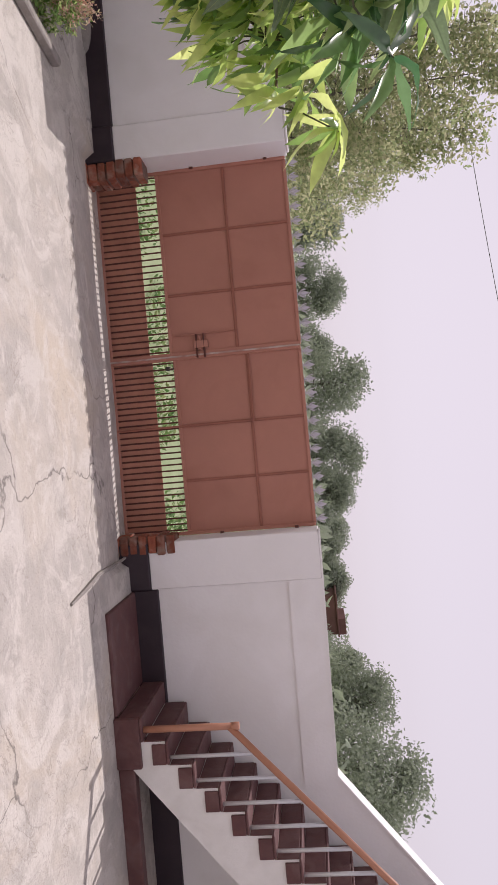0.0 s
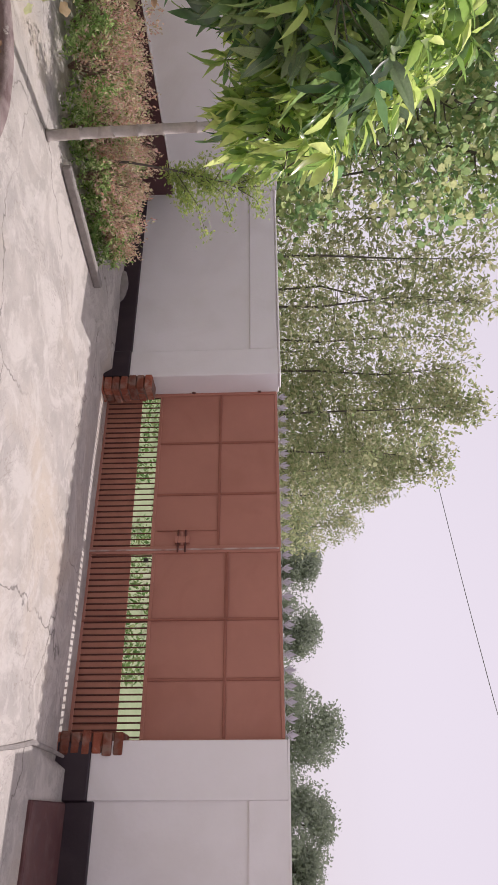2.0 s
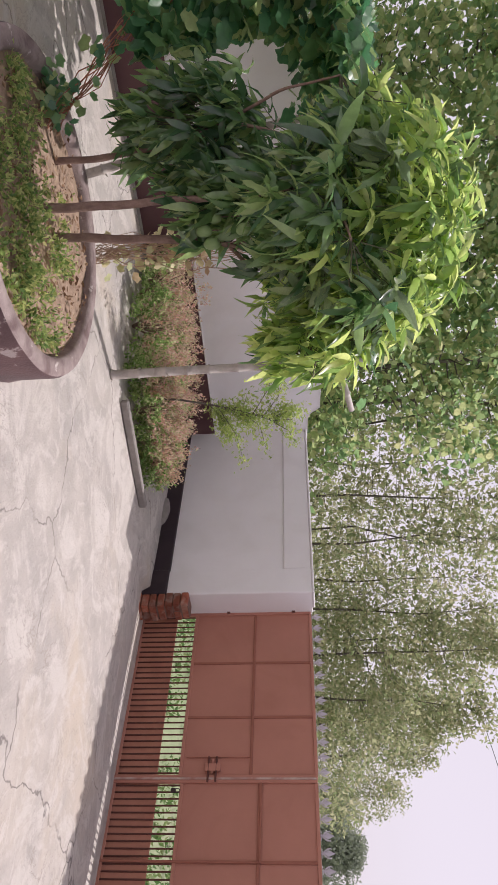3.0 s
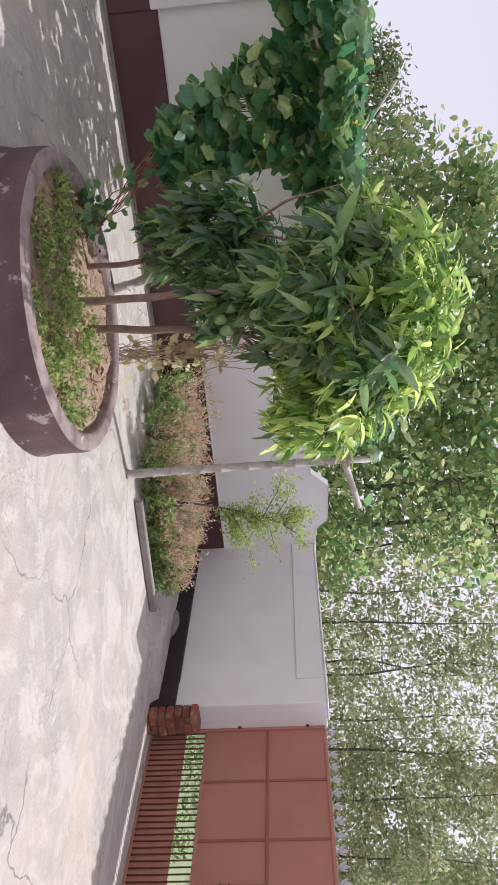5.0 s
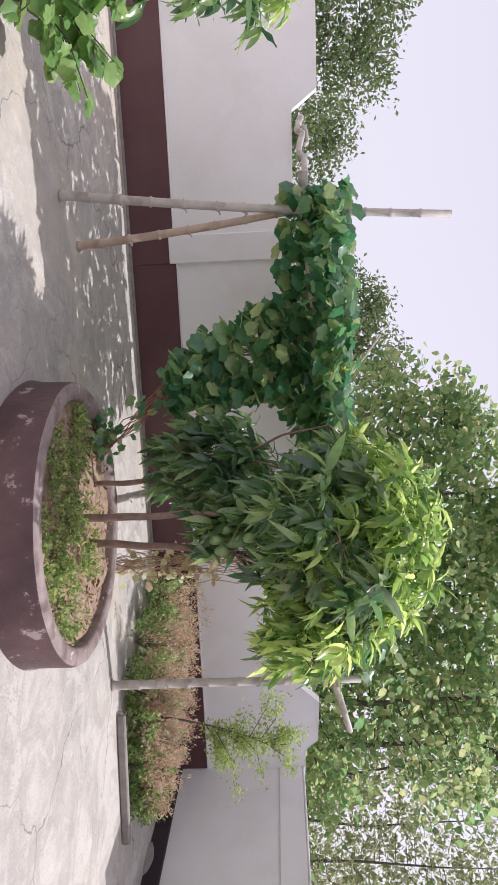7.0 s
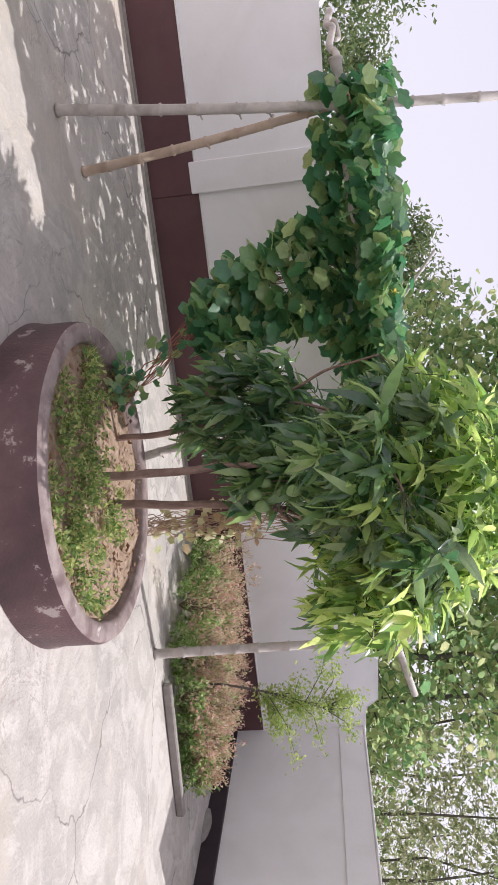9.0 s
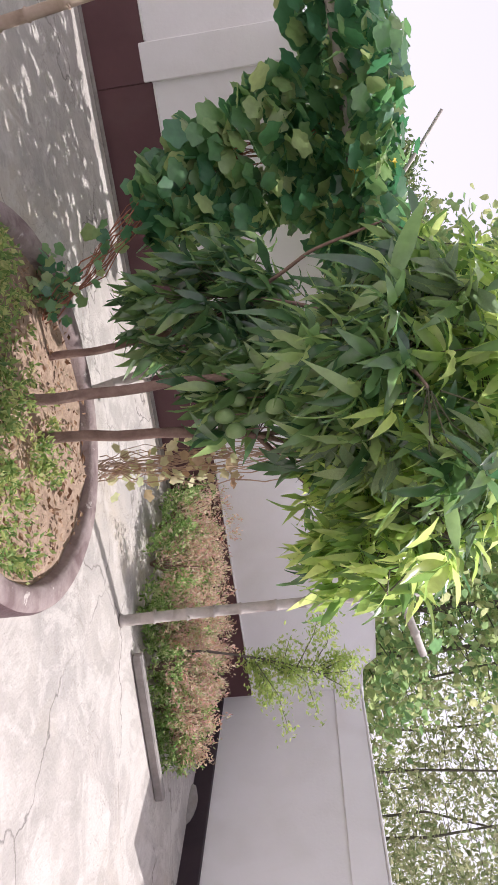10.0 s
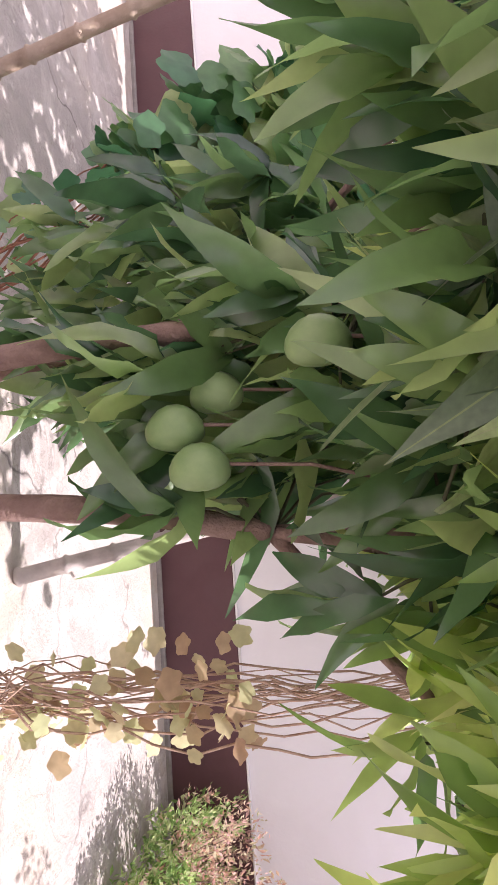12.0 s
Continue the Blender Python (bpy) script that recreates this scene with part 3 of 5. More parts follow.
part("bolt_plate", g, M_GATE, left_leaf)
g = Geo()
g.box(-0.006, 0.010, 0.318, 0.33, -0.11, 1.69, 0.003)
part("meeting_strip", g, M_STRIP, left_leaf, "worn pale steel meeting strip")
# the wicket's darker outline in the right leaf
g = Geo()
g.box(0.03, 0.67, 0.326, 0.338, 1.196, 1.216, 0.003)
g.box(0.652, 0.672, 0.326, 0.338, -0.11, 1.196, 0.003)
part("wicket_frame", g, M_GATE_BAR, right_leaf)
g = Geo()
g.box(0.09, 0.13, 0.30, 0.322, 0.415, 0.46, 0.006)
g.tube([(0.095, 0.311, 0.46), (0.095, 0.311, 0.485), (0.11, 0.311, 0.497), (0.125, 0.311, 0.485), (0.125, 0.311, 0.46)], [0.004] * 5, 6)
tagged(part("padlock", g, M_IRON), "small dark iron padlock hanging on the gate bars", "padlock")


def brick_jamb(x0, x1, top):
    jamb = thing("brick_jamb", (0, 0, 0), "rough bare brick jamb at the foot of the gate pier", "brickwork", "gate jambs")
    g = Geo()
    g.box(x0 + 0.012, x1 - 0.012, 0.0, 0.20, -0.16, top - 0.06, 0.004)
    part("mortar", g, M_MORTAR, jamb)
    rng = random.Random(int(x0 * 100))
    z = -0.15
    k = 0
    while z + 0.07 < top:
        for a, b in (((-0.02, 0.215),) if k % 2 == 0 else ((-0.022, 0.09), (0.10, 0.22))):
            g = Geo()
            j = [rng.uniform(-0.012, 0.012) for _ in range(4)]
            g.box(x0 + j[0], x1 + j[1], a + j[2] - 0.012, b + j[3], z, z + 0.074 + rng.uniform(-0.004, 0.004), 0.009)
            part("brick", g, M_BRICK, jamb)
        z += 0.084
        k += 1
    return jamb


brick_jamb(-1.76, -1.60, 0.49)
brick_jamb(1.63, 1.80, 0.48)


# ---- stair by the right wall ----
def stair():
    st = thing("outdoor_stair", (0, 0, 0), "plastered outdoor stair with maroon treads beside the wall", "stairs")
    tread, rise, x0, z0, count = 0.19, 0.193, 2.95, 0.03, 15
    pts = [(x0 + 0.05, 0.0), (3.28, 0.06), (3.50, 0.235), (5.9, 2.215), (5.9, z0 + rise * count)]
    for k in range(count, 0, -1):
        x = x0 + tread * (k - 1)
        top = z0 + rise * k - 0.02
        pts += [(min(x + tread, 5.9), top), (x, top)]
    pts = pts[:4] + [p for p in pts[5:]]
    g = Geo()
    g.prism(pts, -0.80, -0.008)
    part("stringer", g, M_PLASTER, st, "white plastered stair side and soffit")
    for k in range(1, count + 1):
        x = x0 + tread * (k - 1)
        g = Geo()
        g.box(x - 0.006, x + tread - 0.008, -0.815 if k > 1 else -0.83, -0.008, z0 + rise * k - 0.022, z0 + rise * k, 0.006)
        g.box(x - 0.008, x + 0.004, -0.80, -0.008, z0 + rise * (k - 1) + 0.001, z0 + rise * k - 0.022, 0.002)
        g.box(x + 0.02, x + tread - 0.012, -0.822, -0.801, z0 + rise * k - 0.13, z0 + rise * k - 0.022, 0.003)
        part("step", g, M_TREAD, st)
    g = Geo()
    g.box(2.945, 3.34, -0.835, -0.79, 0.0, 0.2, 0.006)
    part("base_block", g, M_TREAD, st)
    g = Geo()
    g.box(3.35, 6.0, -0.80, -0.70, 0.0, 0.13, 0.008)
    part("base_kerb", g, M_TREAD, st)
    return st


stair()
g = Geo()
g.box(2.125, 2.945, -0.80, -0.008, -0.02, 0.03, 0.01)
tagged(part("stair_landing", g, M_TREAD), "low maroon painted landing at the stair foot", "landing")


def stair_rail():
    rail = thing("stair_rail", (0, 0, 0), "copper-brown pipe handrail on silver balusters", "handrail")
    g = Geo()
    g.tube([(3.055, -0.77, 0.222), (3.06, -0.77, 0.93)], [0.027, 0.027], 12)
    part("newel_post", g, M_RAIL, rail, smooth=True)
    g = Geo()
    g.tube([(3.06, -0.77, 0.98), (3.06, -0.77, 0.92)], [0.031, 0.031], 12)
    part("newel_cap", g, M_RAIL, rail, smooth=True)
    g = Geo()
    g.tube([(3.06, -0.77, 0.90), (5.8, -0.77, 3.42)], [0.027, 0.027], 12)
    part("handrail", g, M_RAIL, rail, smooth=True)
    for k in range(2, 15):
        x = 2.95 + 0.19 * (k - 1) + 0.16
        g = Geo()
        z = 0.03 + 0.193 * k
        g.tube([(x - 0.02, -0.77, z), (x - 0.02, -0.77, 0.90 + (x - 3.06) * 0.92)], [0.016, 0.016], 8)
        part("baluster", g, M_STEEL, rail, smooth=True)
    return rail


stair_rail()
g = Geo()
g.tube([(1.88, -1.50, 0.004), (1.84, -1.2, 0.008), (1.79, -0.9, 0.008), (1.80, -0.45, 0.0), (1.81, -0.02, -0.03)], [0.012, 0.018, 0.02, 0.018, 0.012], 7)
tagged(part("mortar_ridge", g, M_SLAB), "raised grey mortar ridge along the ramp edge", "kerb", kind="structure")


# ---- planters ----
def lathe(profile, cx, cy, n=56, wob=0.0):
    g = Geo()
    v, f = [], []
    for r, z in profile:
        for k in range(n):
            a = 2 * math.pi * k / n
            w = 1 + wob * noise.noise(Vector((math.cos(a) * 2, math.sin(a) * 2, z * 6)))
            v.append((cx + r * w * math.cos(a), cy + r * w * math.sin(a), z + wob * 0.25 * noise.noise(Vector((math.cos(a) * 6, math.sin(a) * 6, r * 9)))))
    for j in range(len(profile) - 1):
        for k in range(n):
            f.append((j * n + k, j * n + (k + 1) % n, (j + 1) * n + (k + 1) % n, (j + 1) * n + k))
    g.add(v, f)
    return g


def planter(cx, cy, r, h, seed, label):
    ob = thing("ring_planter", (0, 0, 0), label, "planter", "ring planters")
    part("planter_wall", lathe([(r + 0.012, 0.0), (r + 0.006, 0.03), (r, 0.05), (r - 0.004, h - 0.035), (r - 0.012, h - 0.012)], cx, cy, 64, 0.012), M_RING, ob, smooth=True)
    part("rim", lathe([(r - 0.012, h - 0.012), (r - 0.028, h), (r - 0.105, h + 0.001), (r - 0.125, h - 0.02), (r - 0.13, h - 0.10)], cx, cy, 64, 0.012), M_RIM, ob, "worn grey-pink planter rim", smooth=True)
    g = Geo()
    v, f, n = [(cx, cy, h - 0.04)], [], 40
    for j in range(1, 10):
        rr = (r - 0.125) * j / 9
        for k in range(n):
            a = 2 * math.pi * k / n
            x, y = cx + rr * math.cos(a), cy + rr * math.sin(a)
            v.append((x, y, h - 0.055 + 0.03 * noise.noise(Vector((x * 4, y * 4, seed))) + 0.012 * noise.noise(Vector((x * 15, y * 15, seed)))))
    f += [(0, 1 + k, 1 + (k + 1) % n) for k in range(n)]
    for j in range(8):
        for k in range(n):
            f.append((1 + j * n + k, 1 + (j + 1) * n + k, 1 + (j + 1) * n + (k + 1) % n, 1 + j * n + (k + 1) % n))
    g.add(v, f)
    part("soil", g, M_SOIL, ob, "dry brown planter soil", smooth=True)
    return ob


PX, PY, PR, PH = -0.95, -4.43, 0.915, 0.30
planter(PX, PY, PR, PH, 1, "round low masonry planter with flaking maroon paint")
planter(-0.62, -8.28, 0.88, PH, 2, "round low maroon planter under a leafy sapling")


def herbs():
    rng = np.random.default_rng(5)
    pts, dirs, sizes = [], [], []
    for _ in range(640):
        a, r = rng.uniform(0, 6.283), 0.76 * math.sqrt(rng.uniform(0, 1))
        x, y = PX + r * math.cos(a), PY + r * math.sin(a)
        if x < -1.12 + 0.1 * rng.normal() or (y > -4.05 + 0.1 * rng.normal() and x < -0.6):
            continue
        if noise.noise(Vector((x * 4.5, y * 4.5, 6))) < -0.16:
            continue
        hgt = rng.uniform(0.03, 0.10) * (1 + 1.3 * max(-0.5, noise.noise(Vector((x * 5, y * 5, 2)))))
        for _ in range(16):
            pts.append((x + rng.normal() * 0.022, y + rng.normal() * 0.022, 0.25 + hgt * rng.uniform(0.1, 1)))
            dirs.append((rng.normal(), rng.normal(), rng.uniform(0.0, 1.2)))
            sizes.append(rng.uniform(0.022, 0.045))
    g = Geo()
    put_cards(g, pts, dirs, sizes, rng)
    tagged(part("ground_herbs", g, M_HERB), "low green herbs growing in the planter soil", "herbs", kind="stuff")
    pts, dirs, sizes = [], [], []
    for _ in range(900):
        a, r = rng.uniform(0, 6.283), 0.77 * math.sqrt(rng.uniform(0, 1))
        pts.append((PX + r * math.cos(a), PY + r * math.sin(a), 0.262 + rng.uniform(0, 0.02)))
        dirs.append((rng.normal(), rng.normal(), rng.uniform(-0.1, 0.25)))
        sizes.append(rng.uniform(0.015, 0.055))
    g = Geo()
    put_cards(g, pts, dirs, sizes, rng)
    tagged(part("leaf_litter", g, M_LITTER), "dry brown fallen leaves on the planter soil", "leaf litter", kind="stuff")


herbs()

# ---- mango trees ----
BENDS = ((0.35, 0.45, 0.010, 0), (0.55, 0.25, 0.016, 1), (0.8, 0.5, 0.012, 2), (0.2, 0.35, 0.018, 3), (0.95, 0.4, 0.012, 4), (0.6, 0.6, 0.014, 5))
LEAVES = [leaf([(a, w * 1.05) for a, w in NARROW], d, fo, w * 2.0, p) for d, fo, w, p in BENDS]
WIDE_LEAVES = [leaf(LANCE, d, fo, w * 2.6, p) for d, fo, w, p in BENDS]


def ribbed_leaf(shape):
    """A single leaf with a raised pale midrib of its own material."""
    gg = Geo()
    gg.add(shape[0], shape[1])
    mid = shape[0][1::3]
    n = len(mid)
    rib = [(x, w, z + 0.004) for (x, _, z), w in zip(mid, np.linspace(0.009, 0.002, n))] + [(x, -w, z + 0.004) for (x, _, z), w in zip(mid, np.linspace(0.009, 0.002, n))]
    gg.add(rib, [(i, n + i, n + i + 1, i + 1) for i in range(n - 1)])
    me = gg.mesh("leaf", M_MANGO_ONE, True)
    me.materials.append(M_RIB)
    for f in me.polygons:
        f.material_index = 1 if f.index >= len(shape[1]) else 0
    return me



def limb_set(geo, trunks, limbs):
    for pts, r0, r1 in trunks + limbs:
        n = 9
        p = [Vector(q) for q in pts]
        fine, rad = [], []
        for i in range(len(p) - 1):
            for k in range(n):
                t = k / n
                a, b, c, d = p[max(i - 1, 0)], p[i], p[i + 1], p[min(i + 2, len(p) - 1)]
                q = 0.5 * ((2 * b) + (c - a) * t + (2 * a - 5 * b + 4 * c - d) * t * t + (3 * b - a - 3 * c + d) * t ** 3)
                fine.append(q + Vector((noise.noise(q * 5), noise.noise(q * 5 + Vector((7, 0, 0))), 0)) * 0.012)
        fine.append(p[-1])
        for i in range(len(fine)):
            t = i / (len(fine) - 1)
            rad.append((r0 + (r1 - r0) * t) * (1 + 0.08 * noise.noise(fine[i] * 14)))
        geo.tube(fine, rad, 9)


def mango_tree(label, trunks, limbs, whorls, seed, singles, fruits=(), young_lit_above=2.12):
    rng = random.Random(seed)
    tree = thing("mango_tree", (0, 0, 0), label, "tree", "mango trees")
    g = Geo()
    limb_set(g, trunks, limbs)
    nodes = [Vector(q) for pts, _, _ in limbs for q in pts] + [Vector(pts[-1]) for pts, _, _ in trunks]
    old, young, twig = Geo(), Geo(), Geo()
    shared = []
    if singles:
        shared = [ribbed_leaf(shape) for shape in WIDE_LEAVES]
    made = 0
    for p, d, n in whorls:
        p, d = Vector(p), (Vector(d).normalized() + Vector((rng.gauss(0, 0.4), rng.gauss(0, 0.4), rng.gauss(0, 0.3)))).normalized()
        near = min(nodes, key=lambda q: (q - p).length)
        if (near - p).length > 0.3:
            near = p + (near - p).normalized() * 0.3
        mid = near.lerp(p, 0.55) + Vector((0, 0, -0.03))
        twig.tube([near, mid, p + d * 0.05], [0.0036, 0.003, 0.002], 5)
        # upper and +y tufts favour the bright leaves, painting in the sun side
        is_young_lit = (p.z > young_lit_above and rng.random() < 0.85) or (-4.05 < p.y and p.z > 1.35 and rng.random() < 0.72) or (p.z > 1.6 and rng.random() < 0.30)
        base = rng.uniform(0, 6.28)
        side = d.orthogonal().normalized()
        other = d.cross(side)
        size0 = rng.uniform(0.165, 0.235)
        for k in range(n):
            a = base + k * 2.4
            lift = rng.uniform(-0.1, 1.0)
            out = (side * math.cos(a) + other * math.sin(a)) * (1 - 0.35 * lift) + d * lift + Vector((rng.gauss(0, 0.2), rng.gauss(0, 0.2), -rng.uniform(-0.15, 0.8)))
            if p.z < 1.45 and not is_young_lit:
                out.z -= rng.uniform(0.15, 1.1)
            at = p + d * (0.05 - 0.011 * k * rng.random())
            size = size0 * rng.uniform(0.7, 1.1) * (0.85 if is_young_lit else 1)
            spin = rng.gauss(0, 0.75)
            which = rng.randrange(len(LEAVES))
            if made < singles and p.x > -0.70 and not is_young_lit:
                ob = part("leaf", shared[which], None, tree)
                ob.matrix_basis = Matrix.Translation(at) @ turn_to(out, spin).to_4x4() @ Matrix.Scale(size, 4)
                made += 1
            else:
                put_leaf(young if is_young_lit else old, (WIDE_LEAVES if k % 3 == 0 or p.z < 1.45 else LEAVES)[which], at, out, size, spin)
    part("trunk", g, M_BARK, tree, smooth=True)
    part("branchwork", twig, M_TWIG, tree, smooth=True, kind="stuff")
    part("foliage", old, M_MANGO, tree, smooth=True, kind="stuff")
    if young.v:
        part("young_foliage", young, M_MANGO_YOUNG_LIT, tree, "fresh yellow-green leaf tufts, sunlit brightness put into their colour", smooth=True, kind="stuff")
    for at, s in fruits:
        gg = Geo()
        v, f, n, m = [], [], 14, 9
        for j in range(m + 1):
            b = math.pi * j / m
            for k in range(n):
                a = 2 * math.pi * k / n
                v.append((at[0] + s * 0.40 * math.sin(b) * math.cos(a) * (1 + 0.12 * math.cos(b)), at[1] + s * 0.43 * math.sin(b) * math.sin(a) + 0.08 * s * math.cos(b) ** 2,
                          at[2] + s * 0.55 * math.cos(b)))
        for j in range(m):
            for k in range(n):
                f.append((j * n + k, (j + 1) * n + k, (j + 1) * n + (k + 1) % n, j * n + (k + 1) % n))
        gg.add(v, f)
        fr = part("fruit", gg, M_FRUIT, tree, "unripe green mango", smooth=True)
        gg = Geo()
        gg.tube([(at[0], at[1], at[2] + s * 0.5), (at[0] - 0.02, at[1] + 0.01, at[2] + s * 0.5 + 0.12), (at[0] - 0.06, at[1] + 0.03, at[2] + s * 0.5 + 0.2)], [0.003, 0.003, 0.003], 5)
        part("stalk", gg, M_BARK, fr)
    return tree


def crown(center, radii, count, seed, low=1.2, clear=(), gap=0.16, leaves=(8, 13)):
    """Leaf tufts over an uneven ellipsoid, none near the clear places."""
    rng = random.Random(seed)
    out = []
    tries = 0
    while len(out) < count and tries < 20000:
        tries += 1
        d = Vector((rng.gauss(0, 1), rng.gauss(0, 1), rng.gauss(0, 1))).normalized()
        bump = 1 + 0.16 * noise.noise(d * 2.2 + Vector((seed, 0, 0)))
        r = (0.45 + 0.55 * rng.random() ** 0.45) * bump
        p = Vector((center[0] + d.x * radii[0] * r, center[1] + d.y * radii[1] * r, center[2] + d.z * radii[2] * r))
        if p.z < low or any((p - Vector(c)).length < s for c, s in clear):
            continue
        if any((p - q).length < gap for q, _, _ in out):
            continue
        out.append((p, d + Vector((0, 0, 0.25)), rng.randint(*leaves)))
    return out


CLEAR = (((0.03, -4.06, 1.42), 0.50), ((-0.75, -4.03, 1.34), 0.24), ((-0.5, -4.05, 1.36), 0.26), ((0.30, -4.16, 1.46), 0.5), ((-0.45, -4.12, 1.20), 0.34), ((-0.35, -4.40, 1.15), 0.30), ((-0.75, -5.10, 1.35), 0.40), ((-1.1, -5.16, 1.38), 0.34), ((-0.2, -4.95, 1.30), 0.40))
big = crown((-0.93, -4.28, 2.05), (0.64, 0.60, 0.52), 300, 3, 1.35, CLEAR, 0.078, (10, 15))
big += crown((-0.78, -3.98, 1.58), (0.32, 0.26, 0.20), 26, 31, 1.3, CLEAR, 0.09, (9, 13))
big += crown((-0.66, -3.70, 1.76), (0.28, 0.15, 0.26), 42, 32, 1.4, CLEAR, 0.08, (10, 14))
big += [(p, (d.x, d.y, -0.6), n) for p, d, n in crown((-1.16, -4.40, 1.34), (0.24, 0.20, 0.26), 42, 34, 1.05, (((-0.95, -4.25, 1.1), 0.14),), 0.07, (8, 12))]
big += crown((-0.60, -4.55, 1.75), (0.34, 0.30, 0.24), 30, 33, 1.4, CLEAR, 0.09, (9, 13))
big += [(p, (d.x, d.y, -0.7), n) for p, d, n in crown((-1.44, -4.65, 1.16), (0.28, 0.29, 0.42), 78, 8, 0.76, (((-1.0, -4.2, 0.8), 0.34),), 0.072, (8, 12))]
big += [((-1.60, -4.98, 1.18), (0.3, -0.6, 0.4), 9), ((-1.62, -4.92, 1.36), (0.3, -0.5, 0.5), 8), ((-1.5, -4.9, 1.28), (0.4, -0.5, 0.4), 9), ((-1.05, -4.2, 1.16), (0.3, 0.8, -0.2), 7)]
big += [((-0.18, -3.95, 1.80), (0.8, 0.3, -0.1), 10), ((-0.05, -4.00, 1.90), (0.9, 0.2, 0.0), 9), ((-0.22, -4.15, 1.94), (0.9, -0.1, 0.1), 10), ((-0.10, -4.22, 2.02), (0.9, -0.2, 0.2), 9), ((-0.28, -3.84, 1.72), (0.6, 0.6, -0.1), 10)]
mango_tree("bushy young mango tree with drooping glossy leaves in a planter",
           [([(-1.065, -4.245, 0.20), (-1.07, -4.21, 0.62), (-1.085, -4.165, 1.0), (-1.124, -4.115, 1.26)], 0.028, 0.021),
            ([(-0.98, -4.44, 0.20), (-0.985, -4.44, 0.6), (-0.99, -4.445, 1.0), (-0.98, -4.45, 1.45)], 0.028, 0.018),
            ([(-1.43, -4.55, 0.20), (-1.43, -4.57, 0.6), (-1.44, -4.62, 1.0), (-1.38, -4.72, 1.3)], 0.022, 0.015)],
           [([(-1.124, -4.115, 1.26), (-1.1, -3.92, 1.42), (-1.0, -3.76, 1.58), (-0.8, -3.62, 1.72)], 0.014, 0.007),
            ([(-1.124, -4.115, 1.26), (-1.0, -4.05, 1.55), (-0.75, -3.95, 1.85), (-0.4, -3.85, 2.0)], 0.013, 0.006),
            ([(-1.124, -4.115, 1.26), (-1.15, -4.1, 1.7), (-1.0, -4.15, 2.1), (-0.9, -4.2, 2.4)], 0.013, 0.006),
            ([(-0.8, -3.62, 1.72), (-0.5, -3.66, 1.74), (-0.2, -3.78, 1.72)], 0.007, 0.004),
            ([(-0.98, -4.45, 1.45), (-0.75, -4.55, 1.65), (-0.45, -4.55, 1.85), (-0.2, -4.5, 1.9)], 0.013, 0.005),
            ([(-0.98, -4.45, 1.45), (-0.9, -4.5, 1.8), (-0.75, -4.45, 2.2)], 0.013, 0.006),
            ([(-1.38, -4.72, 1.3), (-1.2, -4.9, 1.6), (-1.0, -5.0, 1.9)], 0.011, 0.005),
            ([(-1.38, -4.72, 1.3), (-1.4, -4.6, 1.7), (-1.3, -4.4, 2.1)], 0.011, 0.005)],
           big, 4, 300, [((-0.951, -4.277, 1.15), 0.085), ((-0.93, -4.21, 1.19), 0.085), ((-0.80, -4.335, 1.385), 0.08), ((-0.99, -4.335, 1.21), 0.08)])
small = crown((-0.85, -8.0, 1.35), (0.62, 0.66, 0.75), 80, 12, 0.75)
mango_tree("leafy mango sapling in the second ring planter",
           [([(-0.8, -8.05, 0.20), (-0.82, -8.03, 0.7), (-0.85, -8.0, 1.2)], 0.02, 0.014)],
           [([(-0.85, -8.0, 1.2), (-0.9, -7.8, 1.5), (-0.9, -7.6, 1.7)], 0.011, 0.005), ([(-0.85, -8.0, 1.2), (-0.8, -8.1, 1.6), (-0.8, -8.2, 1.9)], 0.011, 0.005)],
           small, 6, 0, (), 1.6)


# ---- bamboo arbour and its vine ----
def bamboo(label, a, b, r, seed, mat=None, twigs=True):
    rng = random.Random(seed)
    pole = thing("bamboo_pole", a, label, "pole", "arbour poles")
    a, b = Vector(a), Vector(b)
    length = (b - a).length
    bend = Vector((rng.uniform(-0.03, 0.03), rng.uniform(-0.03, 0.03), rng.uniform(-0.02, 0.02))) * length * 0.4
    pts, rad, s = [], [], 0.0
    node = 0.12
    side = (b - a).normalized().orthogonal()
    stubs = []
    while s < length:
        for ds, k in ((0.0, 1.0), (0.012, 1.24), (0.024, 0.98)):
            t = min((s + ds) / length, 1)
            pts.append(a.lerp(b, t) + bend * math.sin(math.pi * t))
            rad.append(r * k * (1.05 - 0.25 * t))
        stubs.append(pts[-2].copy())
        s += rng.uniform(0.19, 0.27)
    pts.append(b)
    rad.append(r * 0.8)
    g = Geo()
    g.tube(pts, rad, 10)
    rest(part("culm", g, mat or M_BAMBOO, None, smooth=True), pole)
    if twigs:
        for q in stubs[1:-1]:
            if rng.random() < 0.75:
                d = (Matrix.Rotation(rng.uniform(0, 6.28), 3, (b - a).normalized()) @ side + (b - a).normalized() * 0.5).normalized()
                g = Geo()
                g.tube([q, q + d * (r + rng.uniform(0.02, 0.06))], [0.009, 0.006], 6)
                rest(part("twig_stub", g, mat or M_BAMBOO, None), pole)
    return pole


bamboo("tall grey bamboo pole of the vine arbour", (-2.045, -6.65, 0.0), (-2.10, -6.38, 2.93), 0.036, 1)
bamboo("tan bamboo prop leaning on the arbour pole", (-2.42, -6.31, 0.0), (-2.17, -6.48, 1.84), 0.035, 2, M_BAMBOO_TAN)
bamboo("grey bamboo pole standing by the hedge", (-2.258, -2.48, 0.0), (-2.36, -2.44, 2.24), 0.041, 3)
bamboo("short grey bamboo prop behind the planter", (-2.57, -4.10, 0.0), (-2.78, -4.38, 1.9), 0.034, 4)
